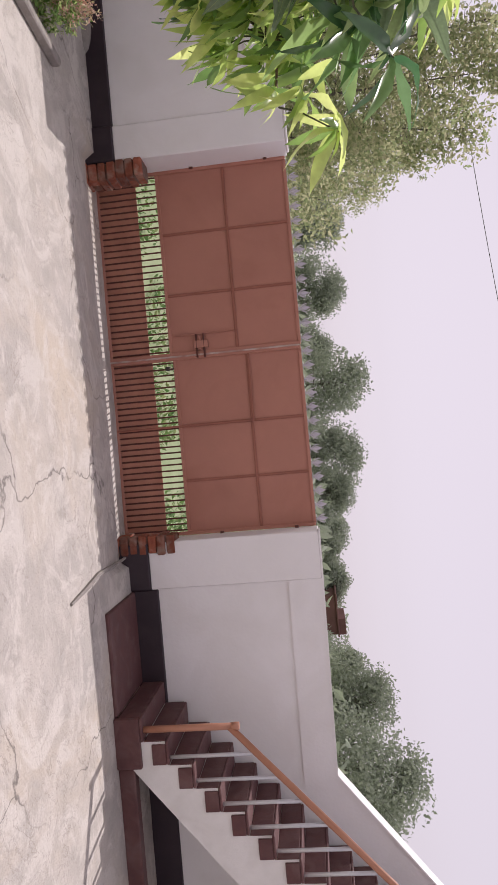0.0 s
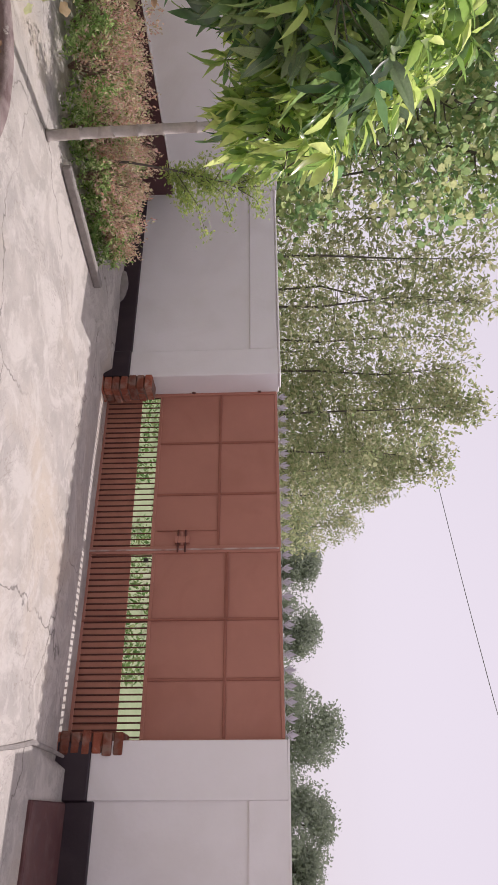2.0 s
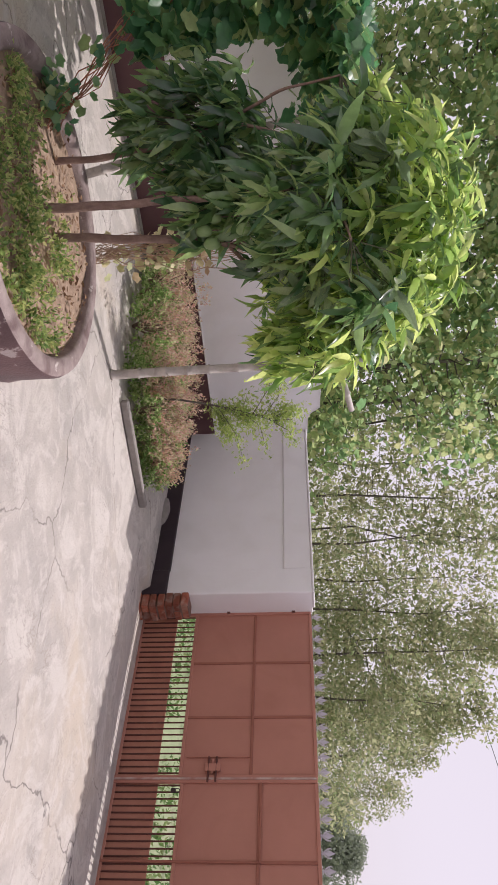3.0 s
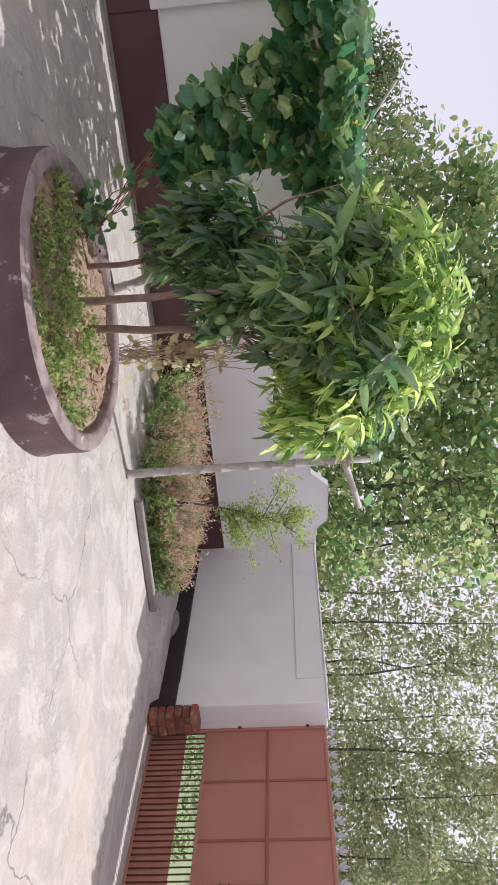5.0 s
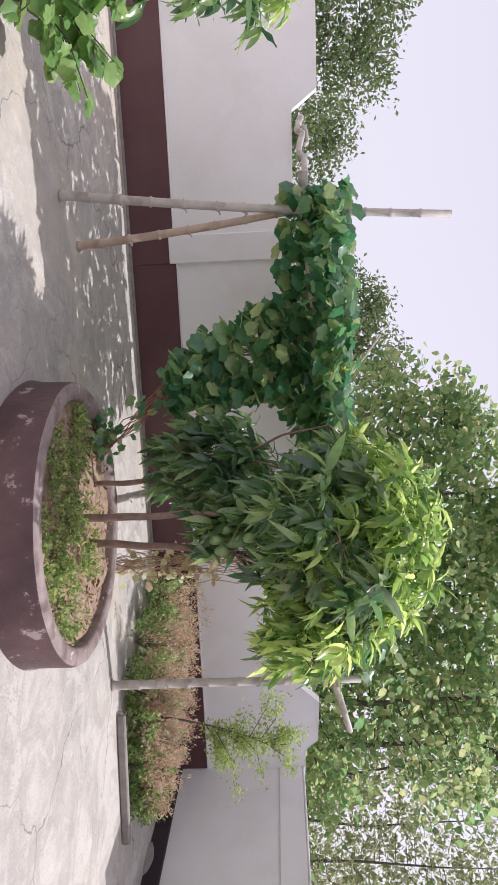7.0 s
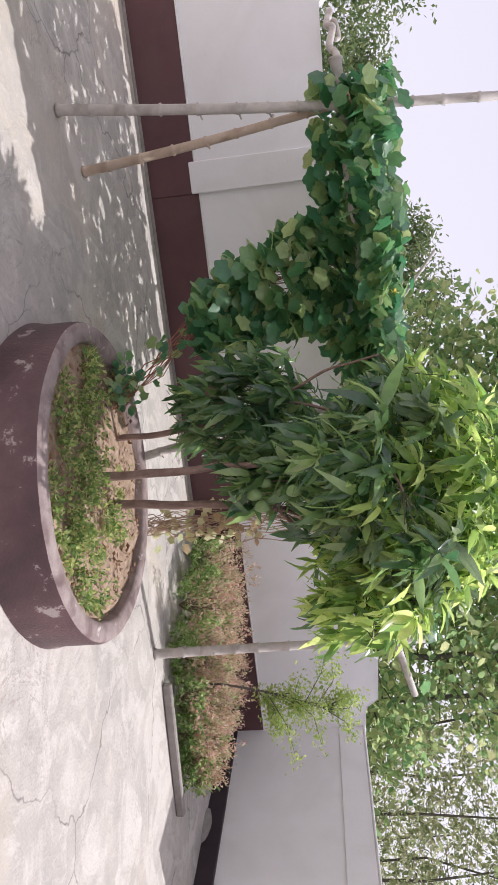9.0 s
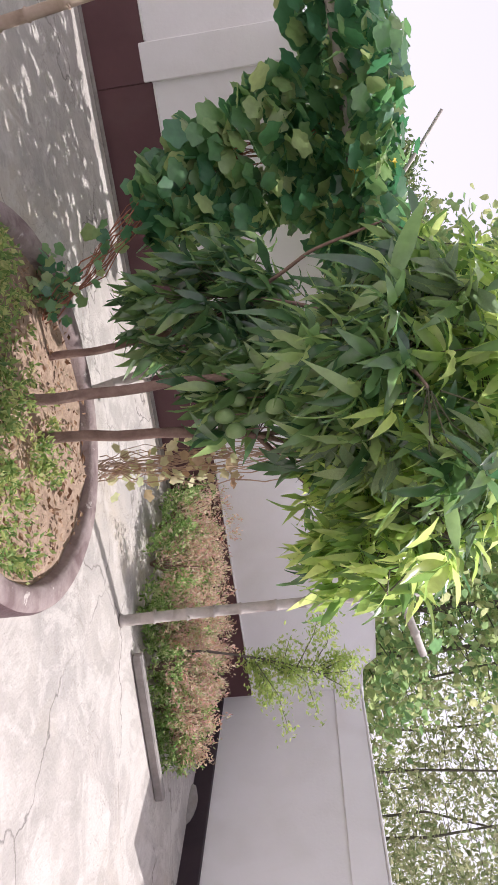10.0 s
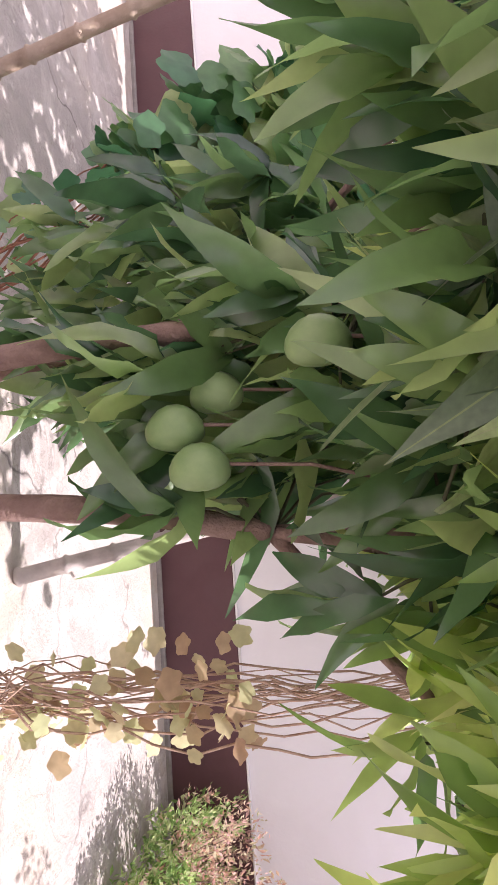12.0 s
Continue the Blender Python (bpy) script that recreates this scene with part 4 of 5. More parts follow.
bamboo("grey bamboo beam carrying the vine", (-2.14, -6.75, 1.83), (-2.37, -2.36, 2.03), 0.038, 5)
g = Geo()
limb_set(g, [([(-2.08, -6.40, 1.86), (-2.7, -6.70, 1.87), (-3.3, -7.05, 1.90), (-3.75, -7.24, 1.87), (-4.05, -7.46, 1.92), (-4.3, -7.56, 1.88), (-4.58, -7.75, 1.93)], 0.026, 0.036)], [])
limb_set(g, [([(-3.9, -7.32, 1.93), (-4.05, -7.38, 1.97), (-4.2, -7.56, 1.95), (-4.45, -7.60, 1.91)], 0.02, 0.018)], [])
tagged(part("crooked_beam", g, M_BAMBOO, smooth=True), "crooked twisted wooden beam resting on the wall top", "beam", "arbour beams")
bamboo("bamboo cross beam of the arbour roof", (-2.15, -6.30, 1.90), (-4.58, -6.1, 1.84), 0.03, 7, M_BAMBOO_TAN)
bamboo("bamboo cross beam of the arbour roof", (-2.2, -4.30, 1.95), (-4.58, -4.2, 1.82), 0.03, 8, M_BAMBOO_TAN)
bamboo("bamboo purlin under the vine", (-3.25, -6.45, 1.92), (-3.3, -3.6, 1.95), 0.02, 9)
bamboo("short bamboo brace lashed to the pole", (-2.36, -2.60, 1.96), (-2.28, -1.97, 2.13), 0.034, 10, None, False)
bamboo("thin bamboo strut above the vine", (-2.3, -4.9, 1.95), (-2.25, -5.5, 2.42), 0.012, 11, None, False)


def lashing(at, seed):
    rng = random.Random(seed)
    g = Geo()
    for _ in range(5):
        o = Vector(at) + Vector((0, 0, rng.uniform(-0.05, 0.05)))
        pts = [o + Vector((0.062 * math.cos(a), 0.062 * math.sin(a), 0.02 * math.sin(a * 1 + rng.random()))) for a in [k * 0.63 for k in range(11)]]
        g.tube(pts, [0.006] * len(pts), 5)
    tagged(part("rope_lashing", g, M_STEM), "brown rope lashing round the bamboo joint", "rope", "lashings")


lashing((-2.09, -6.50, 1.85), 1)
lashing((-2.35, -2.45, 1.99), 2)

GOURD = [gourd_leaf(k) for k in range(6)]


def gourd_vine():
    rng = random.Random(21)
    vine = thing("gourd_vine", (0, 0, 0), "dense green gourd vine climbing over the bamboo arbour", "vine")
    green, faded, petals = Geo(), Geo(), Geo()

    def stick(p, size, geo=green, face=(1.0, -0.2, 0.3)):
        d = Vector((face[0] * 0.5 + rng.gauss(0, 0.4), face[1] + rng.gauss(0, 0.6), -0.75 + rng.gauss(0, 0.35)))
        put_leaf(geo, GOURD[rng.randrange(6)], p, d, size, rng.uniform(-0.7, 0.7))

    # curtain from the planter up to the beam: height, distance out, its two edges
    rows = ((0.30, -1.50, -4.98, -4.82), (0.57, -1.58, -5.12, -4.94), (0.83, -1.74, -5.30, -5.04), (1.07, -1.88, -5.53, -5.03),
            (1.31, -1.97, -5.62, -5.02), (1.60, -2.08, -5.78, -5.06), (1.85, -2.2, -6.1, -5.0))
    for k in range(640):
        t = 5.999 * (rng.random() if k < 70 else 0.34 + 0.66 * rng.random())
        i, u = int(t), t - int(t)
        z, x, ya, yb = (a + (b - a) * u for a, b in zip(rows[i], rows[i + 1]))
        y = ya + (yb - ya) * (rng.random() * 1.06 - 0.03)
        low = t < 2.1
        stick((x + rng.gauss(0, 0.08), y, z + rng.gauss(0, 0.03)), rng.uniform(0.05, 0.10) if low else rng.uniform(0.10, 0.175))
    # small dark sprouts at the planter's edge
    for _ in range(75):
        stick((-1.50 + rng.gauss(0, 0.10), -4.88 + rng.gauss(0, 0.08), 0.30 + abs(rng.gauss(0, 0.10))), rng.uniform(0.045, 0.085))
    # along the beam
    for _ in range(900):
        y = -6.62 + 3.4 * rng.random() ** 1.15
        wide = 0.17 if y < -4.8 else 0.12
        stick((-2.2 + min(max(rng.gauss(0, 0.12), -0.22), 0.22), y, 1.97 + min(max(rng.gauss(0, wide), -0.27), 0.24) + 0.1 * noise.noise(Vector((y * 2, 0, 0)))), rng.uniform(0.09, 0.165))
    # roof
    for _ in range(3300):
        stick((rng.uniform(-4.35, -1.75), rng.uniform(-6.55, -3.5), 2.06 + rng.gauss(0, 0.08)), rng.uniform(0.09, 0.165), green, (0.6, 0.0, 0.8))
    # near the hedge pole
    for _ in range(110):
        stick((-2.5 + rng.gauss(0, 0.22), -2.95 + rng.gauss(0, 0.33), 2.25 + rng.gauss(0, 0.2)), rng.uniform(0.10, 0.18))
    # faded column
    for _ in range(95):
        z = rng.uniform(0.28, 1.1)
        stick((-2.02 + 0.06 * rng.gauss(0, 1), -3.70 + rng.gauss(0, 0.07), z), rng.uniform(0.05, 0.10), faded)
    for _ in range(9):
        p = Vector((-2.08 + rng.gauss(0, 0.08), -6.6 + 2.3 * rng.random(), 2.08 + rng.gauss(0, 0.13)))
        for k in range(5):
            a = k * 1.257
            put_leaf(petals, GOURD[k % 6], p, (0.6 + 0.3 * math.sin(a), math.cos(a), math.sin(a)), 0.04)
    part("foliage", green, M_VINE, vine, smooth=True, kind="stuff")
    part("faded_foliage", faded, M_VINE_DRY, vine, "faded pale vine leaves", smooth=True, kind="stuff")
    part("blossoms", petals, M_PETAL, vine, "yellow gourd blossoms", kind="stuff")
    for name, a, bark, count, spread in (("climbing_stem", [(-1.50, -4.78, 0.24), (-1.60, -4.93, 0.46), (-1.72, -5.22, 0.82), (-1.95, -5.36, 1.12), (-2.16, -5.45, 1.5), (-2.28, -5.6, 1.9)], M_STEM_RED, 13, 0.03),
                                      ("twisted_stem", [(-1.87, -3.77, 0.20), (-1.97, -3.74, 0.38), (-2.05, -3.70, 0.75), (-2.08, -3.68, 1.2), (-2.15, -3.66, 1.7), (-2.22, -3.62, 2.0)], M_STEM, 27, 0.055)):
        g = Geo()
        for k in range(count):
            o, ph = Vector((rng.gauss(0, spread), rng.gauss(0, spread), 0)), rng.uniform(0, 6.28)
            pts = []
            for i in range(len(a) - 1):
                for u in (0, 0.25, 0.5, 0.75):
                    q = Vector(a[i]).lerp(Vector(a[i + 1]), u)
                    s = (i + u) * (1.6 if k % 3 else -2.3) + ph
                    pts.append(q + o * (1 if i else 0.6) + Vector((math.cos(s), math.sin(s), 0.3 * math.sin(2 * s))) * 0.038 + Vector((rng.gauss(0, 1), rng.gauss(0, 1), 0.5 * rng.gauss(0, 1))) * 0.014)
            g.tube(pts, [rng.uniform(0.0018, 0.0042)] * len(pts), 5)
        part(name, g, bark, vine, smooth=True, kind="stuff")
    return vine


gourd_vine()


def broad_plant():
    rng = random.Random(64)
    ob = thing("broad_leaf_plant", (-1.0, -7.62, 0.25), "low plant with broad light green leaves in the second planter", "plant")
    stems, blades = Geo(), Geo()
    for _ in range(27):
        e = Vector((-0.94 + rng.gauss(0, 0.22), -7.34 + rng.gauss(0, 0.17), rng.uniform(0.30, 0.84)))
        m = Vector((-1.0, -7.62, 0.25)).lerp(e, 0.5) + Vector((0, 0, 0.06))
        stems.tube([(-1.0, -7.62, 0.22), m, e], [0.006, 0.005, 0.003], 6)
        for _ in range(9):
            p = m.lerp(e, rng.uniform(0.1, 1.05))
            d = (rng.gauss(0, 0.7), rng.gauss(0.3, 0.7), -0.45 + rng.gauss(0, 0.35))
            put_leaf(blades, GOURD[rng.randrange(6)], p, d, rng.uniform(0.09, 0.15), rng.uniform(-0.6, 0.6))
    rest(part("stem", stems, M_TWIG, None, smooth=True, kind="stuff"), ob)
    rest(part("foliage", blades, M_BROAD, None, smooth=True, kind="stuff"), ob)


broad_plant()


# ---- hedge bed, kerb and sapling ----
def shrub(x, y, r, h, seed):
    rng = np.random.default_rng(seed)
    ob = thing("hedge_shrub", (x, y, 0), "low clipped shrub, green below with dry reddish twig tips", "shrub", "hedge shrubs")
    g = Geo()
    for _ in range(26):
        a, q = rng.uniform(0, 6.28), rng.uniform(0.2, 1) * r
        g.tube([(x, y, -0.01), (x + q * 0.5 * math.cos(a), y + q * 0.5 * math.sin(a), h * 0.5), (x + q * math.cos(a), y + q * math.sin(a), h * rng.uniform(0.75, 1.02))], [0.005, 0.004, 0.0015], 5)
    rest(part("branching", g, M_BARK), ob)
    wall_gap = x + 4.475 - 0.03
    for name, mat, tufts, lo, hi, size in (("green_foliage", M_HEDGE, 105, 0.03, 0.72, (0.030, 0.066)), ("dry_foliage", M_HEDGE_DRY, 105, 0.40, 1.0, (0.024, 0.055))):
        pts, dirs, sizes = [], [], []
        for _ in range(tufts):
            u = rng.uniform(lo, hi) ** 0.9
            a = rng.uniform(0, 6.28)
            rr = r * (0.95 + 0.2 * math.sin(math.pi * u)) * rng.uniform(0.5, 1.12) * (1 - 0.5 * max(0, u - 0.6))
            px, py = x + max(rr * math.cos(a), -wall_gap), y + rr * math.sin(a)
            hh = h * (1 + 0.42 * min(max(noise.noise(Vector((px * 5, py * 4.5, 3.0))), -0.6), 0.6)) * rng.uniform(0.9, 1.1)
            lean = rng.normal(size=3) * 0.35 + np.array([math.cos(a) * 0.5, math.sin(a) * 0.5, 1.0 if u > 0.6 else 0.3])
            lean /= np.linalg.norm(lean)
            # a sprig: leaves set along a short leaning twig
            for k in range(13):
                q = np.array([px, py, u * hh]) + lean * 0.10 * (k / 12 - 0.4) + rng.normal(size=3) * 0.014
                pts.append((max(q[0], -4.44), q[1], max(0.01, q[2])))
                dirs.append(lean * 0.7 + rng.normal(size=3) * 0.7)
                sizes.append(rng.uniform(*size) * (1.1 - 0.4 * k / 12))
        g = Geo()
        put_cards(g, pts, dirs, sizes, rng, 0.2)
        rest(part(name, g, mat, None, kind="stuff"), ob)
    return ob


k = 0
for x, y, r, h in ((-4.16, -2.42, 0.28, 0.54), (-4.14, -1.95, 0.32, 0.52), (-4.12, -1.48, 0.32, 0.46), (-4.12, -1.02, 0.30, 0.40), (-3.72, -2.50, 0.30, 0.50),
                   (-3.62, -2.05, 0.33, 0.50), (-3.58, -1.55, 0.33, 0.43), (-3.56, -1.08, 0.30, 0.40), (-3.28, -2.38, 0.28, 0.44), (-3.10, -1.92, 0.32, 0.43),
                   (-3.02, -1.48, 0.30, 0.40), (-2.98, -1.08, 0.26, 0.38), (-2.82, -2.14, 0.25, 0.42), (-2.66, -1.78, 0.25, 0.41), (-2.60, -1.42, 0.23, 0.41), (-2.56, -1.14, 0.19, 0.38)):
    k += 1
    shrub(x, y, r, h, 40 + k)
g = Geo()
c = Vector((-2.255, -1.53, 0))
v0 = Geo()
v0.box(-0.035, 0.035, -0.60, 0.60, 0.0, 0.075, 0.01)
pts = np.concatenate(v0.v) @ np.array(Matrix.Rotation(radians(-9.5), 3, "Z")).T + np.array(c)
g.add(pts, v0.f)
tagged(part("stone_kerb", g, M_SLAB), "grey stone kerb along the hedge bed", "kerb")


def sapling():
    rng = np.random.default_rng(77)
    ob = thing("sapling", (-2.80, -1.82, 0), "thin sapling with sparse light green leaves in the hedge", "tree")
    g = Geo()
    base = [(-2.80, -1.84, 0.0), (-2.785, -1.80, 0.46), (-2.77, -1.74, 0.75), (-2.78, -1.66, 1.0), (-2.80, -1.54, 1.25), (-2.79, -1.45, 1.45)]
    g.tube(base, [0.013, 0.011, 0.009, 0.007, 0.005, 0.003], 7)
    pts, dirs, sizes = [], [], []
    ends = [(-2.78, -1.20, 1.60), (-2.72, -1.00, 1.05), (-2.85, -1.45, 1.55), (-2.78, -2.05, 1.40), (-2.9, -1.9, 1.5), (-2.65, -1.55, 1.35), (-2.7, -1.18, 1.3), (-2.85, -1.25, 0.95), (-2.68, -1.9, 1.15), (-2.8, -1.4, 1.15), (-2.75, -1.65, 1.58)]
    ends += [(-2.8 + rng.normal() * 0.12, -1.52 + rng.normal() * 0.26, 1.22 + rng.normal() * 0.17) for _ in range(9)]
    for e in ends:
        e = Vector(e)
        rise = min(max((e.z - 0.22 - 0.75) / 0.25, 0.0), 2.6)
        s = Vector(base[2 + int(rise)]).lerp(Vector(base[3 + int(rise)]), rise - int(rise))
        m = s.lerp(e, 0.5) + Vector((rng.normal() * 0.03, rng.normal() * 0.03, 0.06))
        gb = Geo()
        gb.tube([s, m, e], [0.005, 0.0035, 0.002], 5)
        rest(part("branch", gb, M_BARK_GREY), ob)
        for _ in range(150):
            t = rng.uniform(0.12, 1.08)
            q = (s.lerp(m, t * 2) if t < 0.5 else m.lerp(e, t * 2 - 1))
            pts.append((q.x + rng.normal() * 0.042, q.y + rng.normal() * 0.042, q.z + rng.normal() * 0.042))
            dirs.append((rng.normal(), rng.normal(), rng.normal() * 0.7))
            sizes.append(rng.uniform(0.028, 0.055))
    rest(part("stem", g, M_BARK_GREY), ob)
    g = Geo()
    put_cards(g, pts, dirs, sizes, rng)
    rest(part("leaves", g, M_SAPLING, None, kind="stuff"), ob)


sapling()


# ---- trees beyond the walls ----
def tree(name, label, x, y, h, crown_low, rad, leaves, size, mat, seed, trunk_r=0.06, clumps=26, group="", squeeze=0.8, lean=0.04):
    """Trunk, limbs and a crown of leaf clumps with gaps; crown_low is the height at which leaves begin."""
    rng = np.random.default_rng(seed)
    ob = thing(name, (x, y, -0.3), label, "tree", group)
    g = Geo()
    top = Vector((x + rng.normal() * lean * h, y + rng.normal() * lean * h, h * 0.93))
    foot = Vector((x, y, -0.3))
    spine = [foot.lerp(top, t) + Vector((rng.normal(), rng.normal(), 0)) * 0.012 * h * (0 if t == 0 else 1) for t in (0, 0.25, 0.5, 0.75, 1)]
    g.tube(spine, [trunk_r, trunk_r * 0.85, trunk_r * 0.65, trunk_r * 0.4, trunk_r * 0.12], 7)
    pts, dirs = [], []
    per = leaves // clumps
    for k in range(clumps):
        u = (k + rng.uniform(0, 1)) / clumps
        z = crown_low + (h - crown_low) * u
        prof = math.sin(math.pi * min(0.08 + 0.90 * u ** squeeze, 1)) ** 0.6
        a, q = rng.uniform(0, 6.28), rad * prof * rng.uniform(0.25, 1.0)
        t = min(max((z + 0.3 - 0.35 * q) / (top.z + 0.3), 0.05), 0.97) * 4
        s = spine[int(t)].lerp(spine[min(int(t) + 1, 4)], t - int(t))
        e = Vector((s.x + q * math.cos(a), s.y + q * math.sin(a), z))
        g.tube([s, s.lerp(e, 0.5) + Vector((rng.normal() * 0.1 * q, rng.normal() * 0.1 * q, -0.12 * q)), e], [trunk_r * 0.2, trunk_r * 0.13, trunk_r * 0.05], 5, False)
        spread = rad * rng.uniform(0.14, 0.30)
        c = rng.normal(size=(per, 3))
        c = c / np.linalg.norm(c, axis=1, keepdims=True) * spread * 1.7 * rng.uniform(0.15, 1, (per, 1)) ** 0.5 * np.array([1, 1, 0.75]) + np.array(e)
        pts.append(c)
        dirs.append(rng.normal(size=(per, 3)) + np.array([0, 0, -0.4]))
    rest(part("trunk", g, M_BARK_GREY, None, smooth=True), ob)
    g = Geo()
    pts, dirs = np.concatenate(pts), np.concatenate(dirs)
    put_cards(g, pts, dirs, rng.uniform(0.6, 1.3, len(pts)) * size, rng, 0.34 if mat is M_TEAK else 0.26, mat is M_TEAK)
    rest(part("crown", g, mat, None, kind="stuff"), ob)
    return ob


def spot(az, dist, ex=2.3, ey=-5.8):
    return ex - dist * math.sin(radians(az)), ey + dist * math.cos(radians(az))


# slender grove behind the front wall: bearing, distance, height, crown radius
for k, (az, dist, h, r) in enumerate(((24.5, 24, 5.6, 1.1), (26.5, 20, 5.6, 1.1), (29, 17, 6.0, 1.2), (31.5, 15.5, 6.2, 1.1), (33.5, 18, 6.4, 1.2), (35.5, 15, 6.0, 1.1),
                                      (38, 17, 6.4, 1.2), (40, 14, 6.0, 1.0), (42.5, 16, 6.4, 1.2), (45, 13.5, 6.0, 1.0), (47.5, 15.5, 6.8, 1.2), (50, 13, 6.2, 1.1),
                                      (52.5, 15, 7.0, 1.2), (22.5, 30, 5.2, 1.3), (28, 26, 6.0, 1.4), (36.5, 24, 6.5, 1.4), (43.5, 23, 7, 1.5))):
    x, y = spot(az, dist)
    tree("slender_tree", "slender grove tree with sparse olive leaves beyond the wall", x, y, h, 1.5 if k % 2 else 2.0, r, 4200 if az < 34 else 1700, 0.125, M_GROVE, 100 + k, 0.036, 66 if az < 36 else 48, "grove trees", 0.7)
# broad-leaved trees behind the corner and the left wall
for k, (az, dist, h, r) in enumerate(((55, 13.0, 6.6, 1.6), (59, 11.5, 6.4, 1.6), (64, 12.0, 7.0, 1.8), (69, 11.0, 6.2, 1.6), (74, 11.6, 6.0, 1.6), (79.5, 11.5, 5.2, 1.4), (61, 15, 7.4, 2.0), (72, 15, 7, 2.0))):
    x, y = spot(az, dist, 3.3, -5.7)
    tree("broadleaf_tree", "leafy broad-leaved tree rising behind the boundary wall", x, y, h, 1.2, r, 4300 if dist < 14 else 1500, 0.14, M_TEAK, 140 + k, 0.07, 70, "trees behind the left wall", 0.75)
for k, (az, dist, h, r) in enumerate(((85.5, 17, 4.6, 1.7), (90.5, 18, 4.3, 1.6), (96, 22, 3.6, 1.5), (103, 21, 3.7, 1.8), (108, 19, 4.4, 1.8), (112.5, 19, 4.9, 1.8))):
    x, y = spot(az, dist, 3.3, -5.7)
    tree("roadside_tree", "round green tree standing beyond the boundary wall", x, y, h, 0.8, r, 5200, 0.14, M_TREE, 160 + k, 0.08, 70, "trees behind the left wall")
# far trees across the field, haze put into the leaf colour: bearing, top angle, half width in degrees, distance
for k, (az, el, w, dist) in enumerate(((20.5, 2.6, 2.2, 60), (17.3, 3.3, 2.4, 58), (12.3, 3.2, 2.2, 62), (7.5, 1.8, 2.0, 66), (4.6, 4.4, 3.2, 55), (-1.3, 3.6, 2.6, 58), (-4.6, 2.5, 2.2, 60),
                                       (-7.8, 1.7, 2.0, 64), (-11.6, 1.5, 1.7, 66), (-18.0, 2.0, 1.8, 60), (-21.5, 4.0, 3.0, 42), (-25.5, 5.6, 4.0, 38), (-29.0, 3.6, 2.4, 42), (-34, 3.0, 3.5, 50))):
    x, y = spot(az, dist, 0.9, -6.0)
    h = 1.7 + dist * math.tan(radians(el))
    tree("far_tree", "rounded tree across the field with haze tinted into its leaves", x, y, h, 0.4, 1.3 * dist * math.tan(radians(w)), 10000, 0.27 if dist > 45 else 0.22, M_FAR, 180 + k, 0.16, 46, "far trees", 0.55, 0.05)

rng = np.random.default_rng(9)
g = Geo()
pts, sizes = [], []
for _ in range(15000):
    az = rng.uniform(-40, 120)
    dist = rng.uniform(70, 95) if rng.random() < 0.6 else rng.uniform(26, 45)
    x, y = spot(az, dist)
    hgt = (3.3 if dist > 60 else 1.5) + 0.9 * noise.noise(Vector((x * 0.12, y * 0.12, 0)))
    pts.append((x, y, rng.uniform(-0.2, hgt)))
    sizes.append(rng.uniform(0.4, 0.8))
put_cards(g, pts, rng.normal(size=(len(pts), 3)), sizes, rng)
# same paled leaf colour, carrying the haze
tagged(part("far_scrub", g, M_FAR), "belt of scrub along the far side of the field, haze tinted into its leaves", "scrub", kind="stuff")
rng = np.random.default_rng(10)
g = Geo()
pts, sizes = [], []
for _ in range(15000):
    az = rng.uniform(20, 62)
    dist = rng.uniform(17, 27)
    x, y = spot(az, dist)
    pts.append((x, y, rng.uniform(-0.2, 3.0 + 1.3 * noise.noise(Vector((x * 0.5, y * 0.5, 0))))))
    sizes.append(rng.uniform(0.10, 0.2))
put_cards(g, pts, rng.normal(size=(len(pts), 3)), sizes, rng)
tagged(part("undergrowth", g, M_GROVE), "olive undergrowth between the grove trees", "undergrowth", kind="stuff")
g = Geo()
pts, dirs, sizes = [], [], []
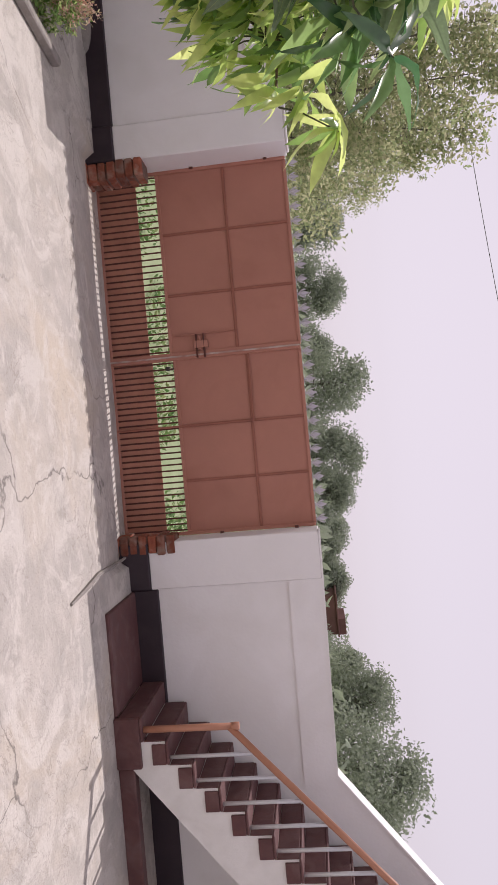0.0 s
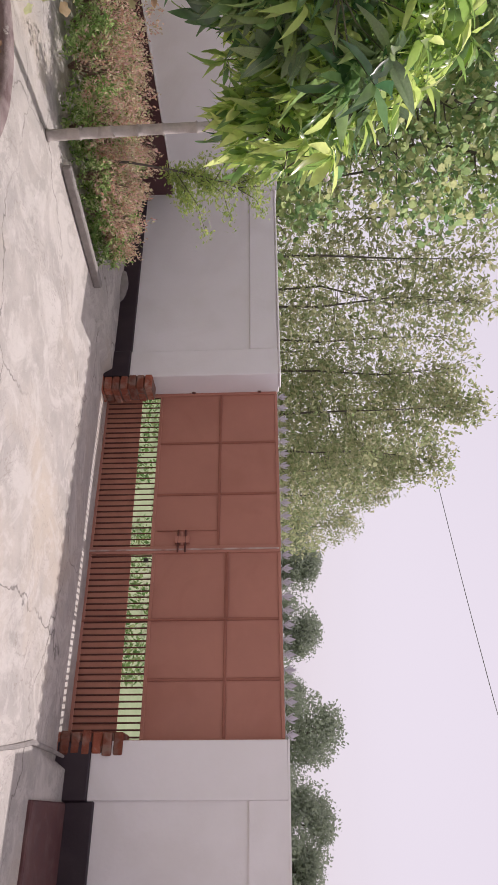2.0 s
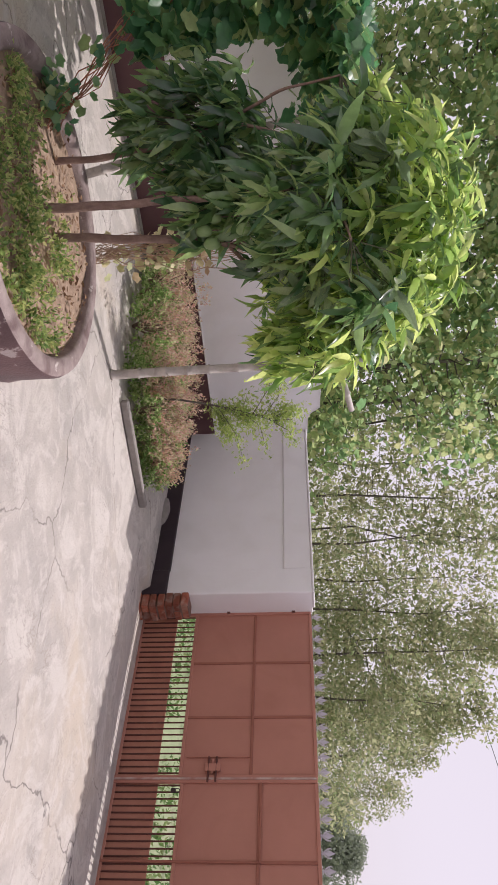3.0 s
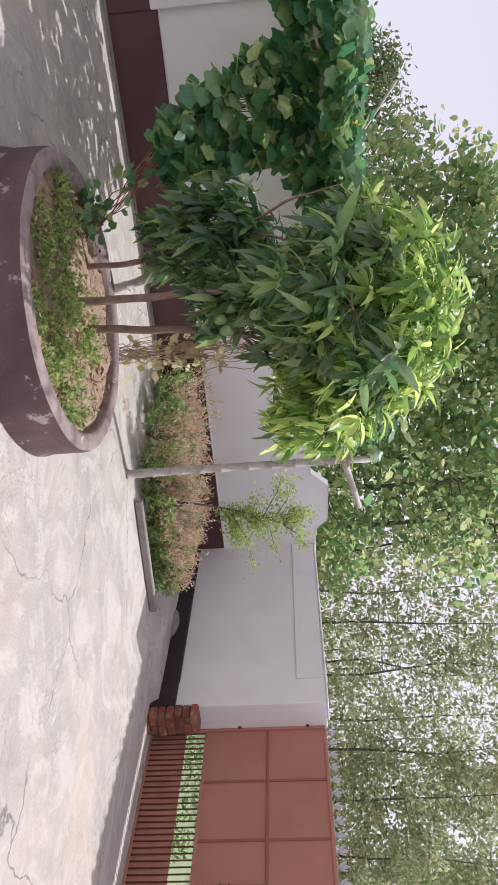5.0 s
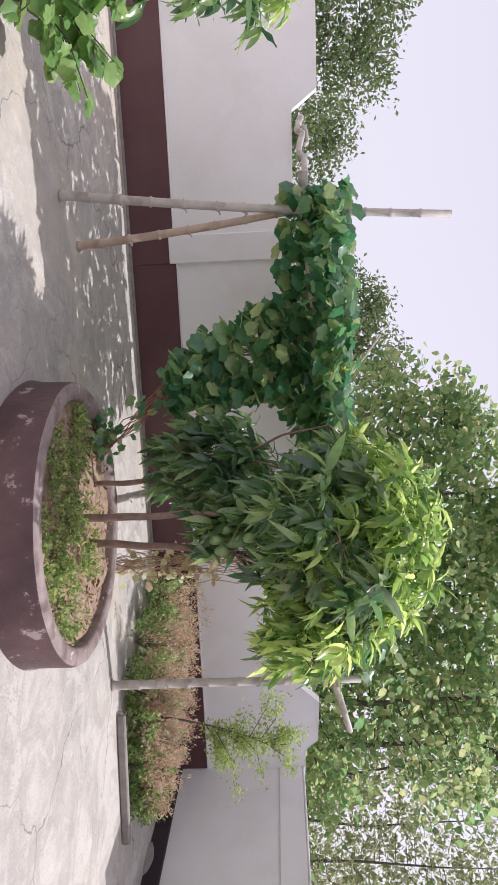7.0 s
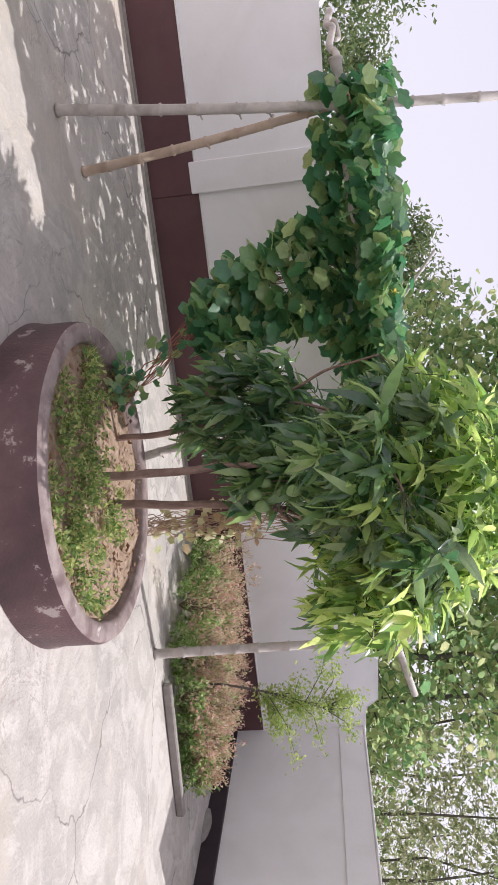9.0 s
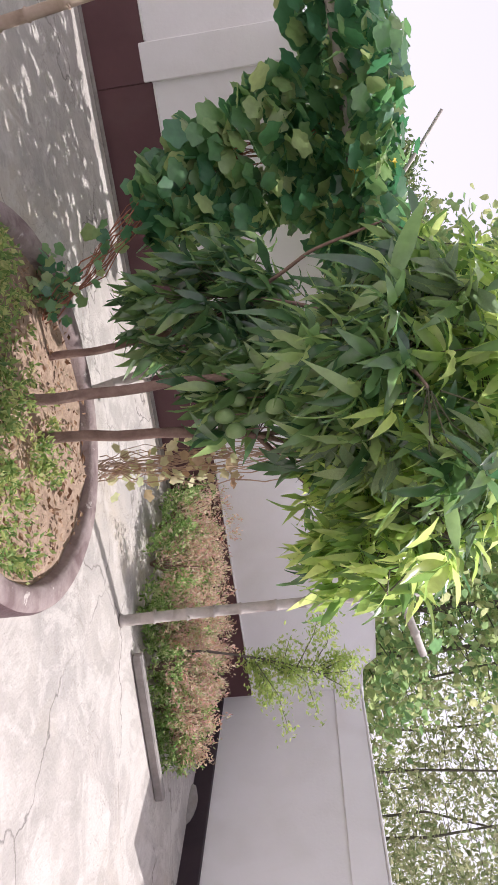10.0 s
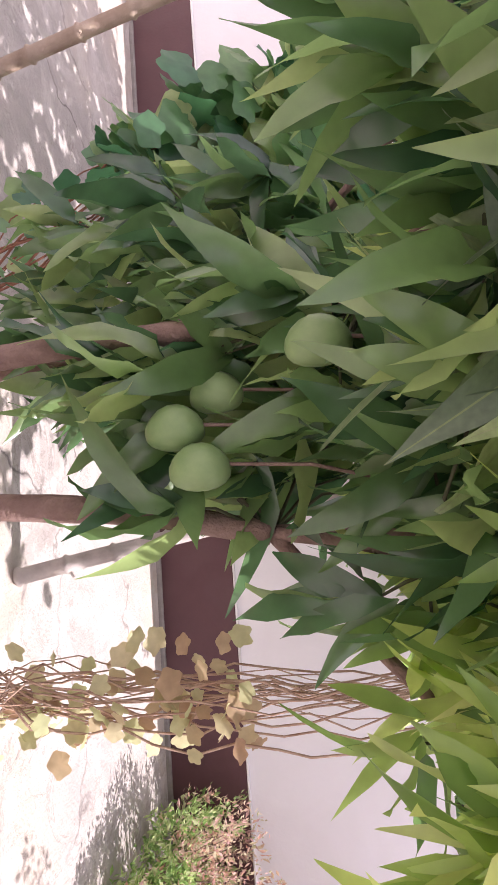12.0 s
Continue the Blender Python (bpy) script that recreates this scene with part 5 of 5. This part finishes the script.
for _ in range(16000):
    x, y = rng.uniform(-4.5, 4.0), rng.uniform(1.6, 8.0)
    if noise.noise(Vector((x * 1.3, y * 1.3, 5))) < 0.04:
        continue
    pts.append((x, y, -0.27 + rng.uniform(0, 0.2)))
    dirs.append((rng.normal(), rng.normal(), 0.7))
    sizes.append(rng.uniform(0.04, 0.11))
put_cards(g, pts, dirs, sizes, rng)
tagged(part("wild_weeds", g, M_WEED), "patches of low green weeds outside the gate", "weeds", kind="stuff")


def far_house():
    x, y = spot(-14.6, 62, 0.9, -6.0)
    ob = thing("far_house", (x, y, -0.3), "far flat-roofed red brick house among trees", "house")
    g = Geo()
    g.box(x - 1.9, x + 1.5, y, y + 5, -0.3, 2.35, 0.02)
    rest(part("wall", g, M_HOUSE), ob)
    g = Geo()
    g.box(x + 0.2, x + 1.6, y + 0.2, y + 4, 2.35, 3.1, 0.02)
    rest(part("stair_head", g, M_HOUSE), ob)
    g = Geo()
    g.box(x - 2.1, x + 1.7, y - 0.2, y + 5.2, 2.36, 2.5, 0.02)
    rest(part("roof", g, M_HOUSE), ob)


far_house()
a = Vector((*spot(29.3, 25, 1.93, -5.95), 7.2))
b = Vector((*spot(11.4, 20, 1.93, -5.95), 7.42))
d = b - a
g = Geo()
wire = [a - d * 0.35 + d * 3.0 * t - Vector((0, 0, 0.9 * math.sin(math.pi * min(t * 1.0, 1)) - 0.9 * math.sin(math.pi * 0.12))) * 0.3 for t in [k / 14 for k in range(15)]]
g.tube(wire, [0.010] * len(wire), 6)
tagged(part("power_line", g, M_WIRE), "thin dark grey power line crossing the sky", "cable")

g = Geo()
v = []
for z, w in ((-0.02, 0.24), (0.03, 0.21), (0.055, 0.12), (0.07, 0.03)):
    for k in range(10):
        a = math.pi * k / 9
        v.append((-3.0 + w * math.cos(a) * (1 + 0.15 * noise.noise(Vector((k, z * 20, 2)))), -0.005 - 0.09 * (1 - z * 6) * math.sin(a) * 0.8, z))
g.add(v, [(j * 10 + k, j * 10 + k + 1, j * 10 + 11 + k, j * 10 + 10 + k) for j in range(3) for k in range(9)] + [tuple(range(30, 40))])
tagged(part("plaster_lump", g, M_SLAB, smooth=True), "rough lump of dried mortar at the wall foot", "mortar")
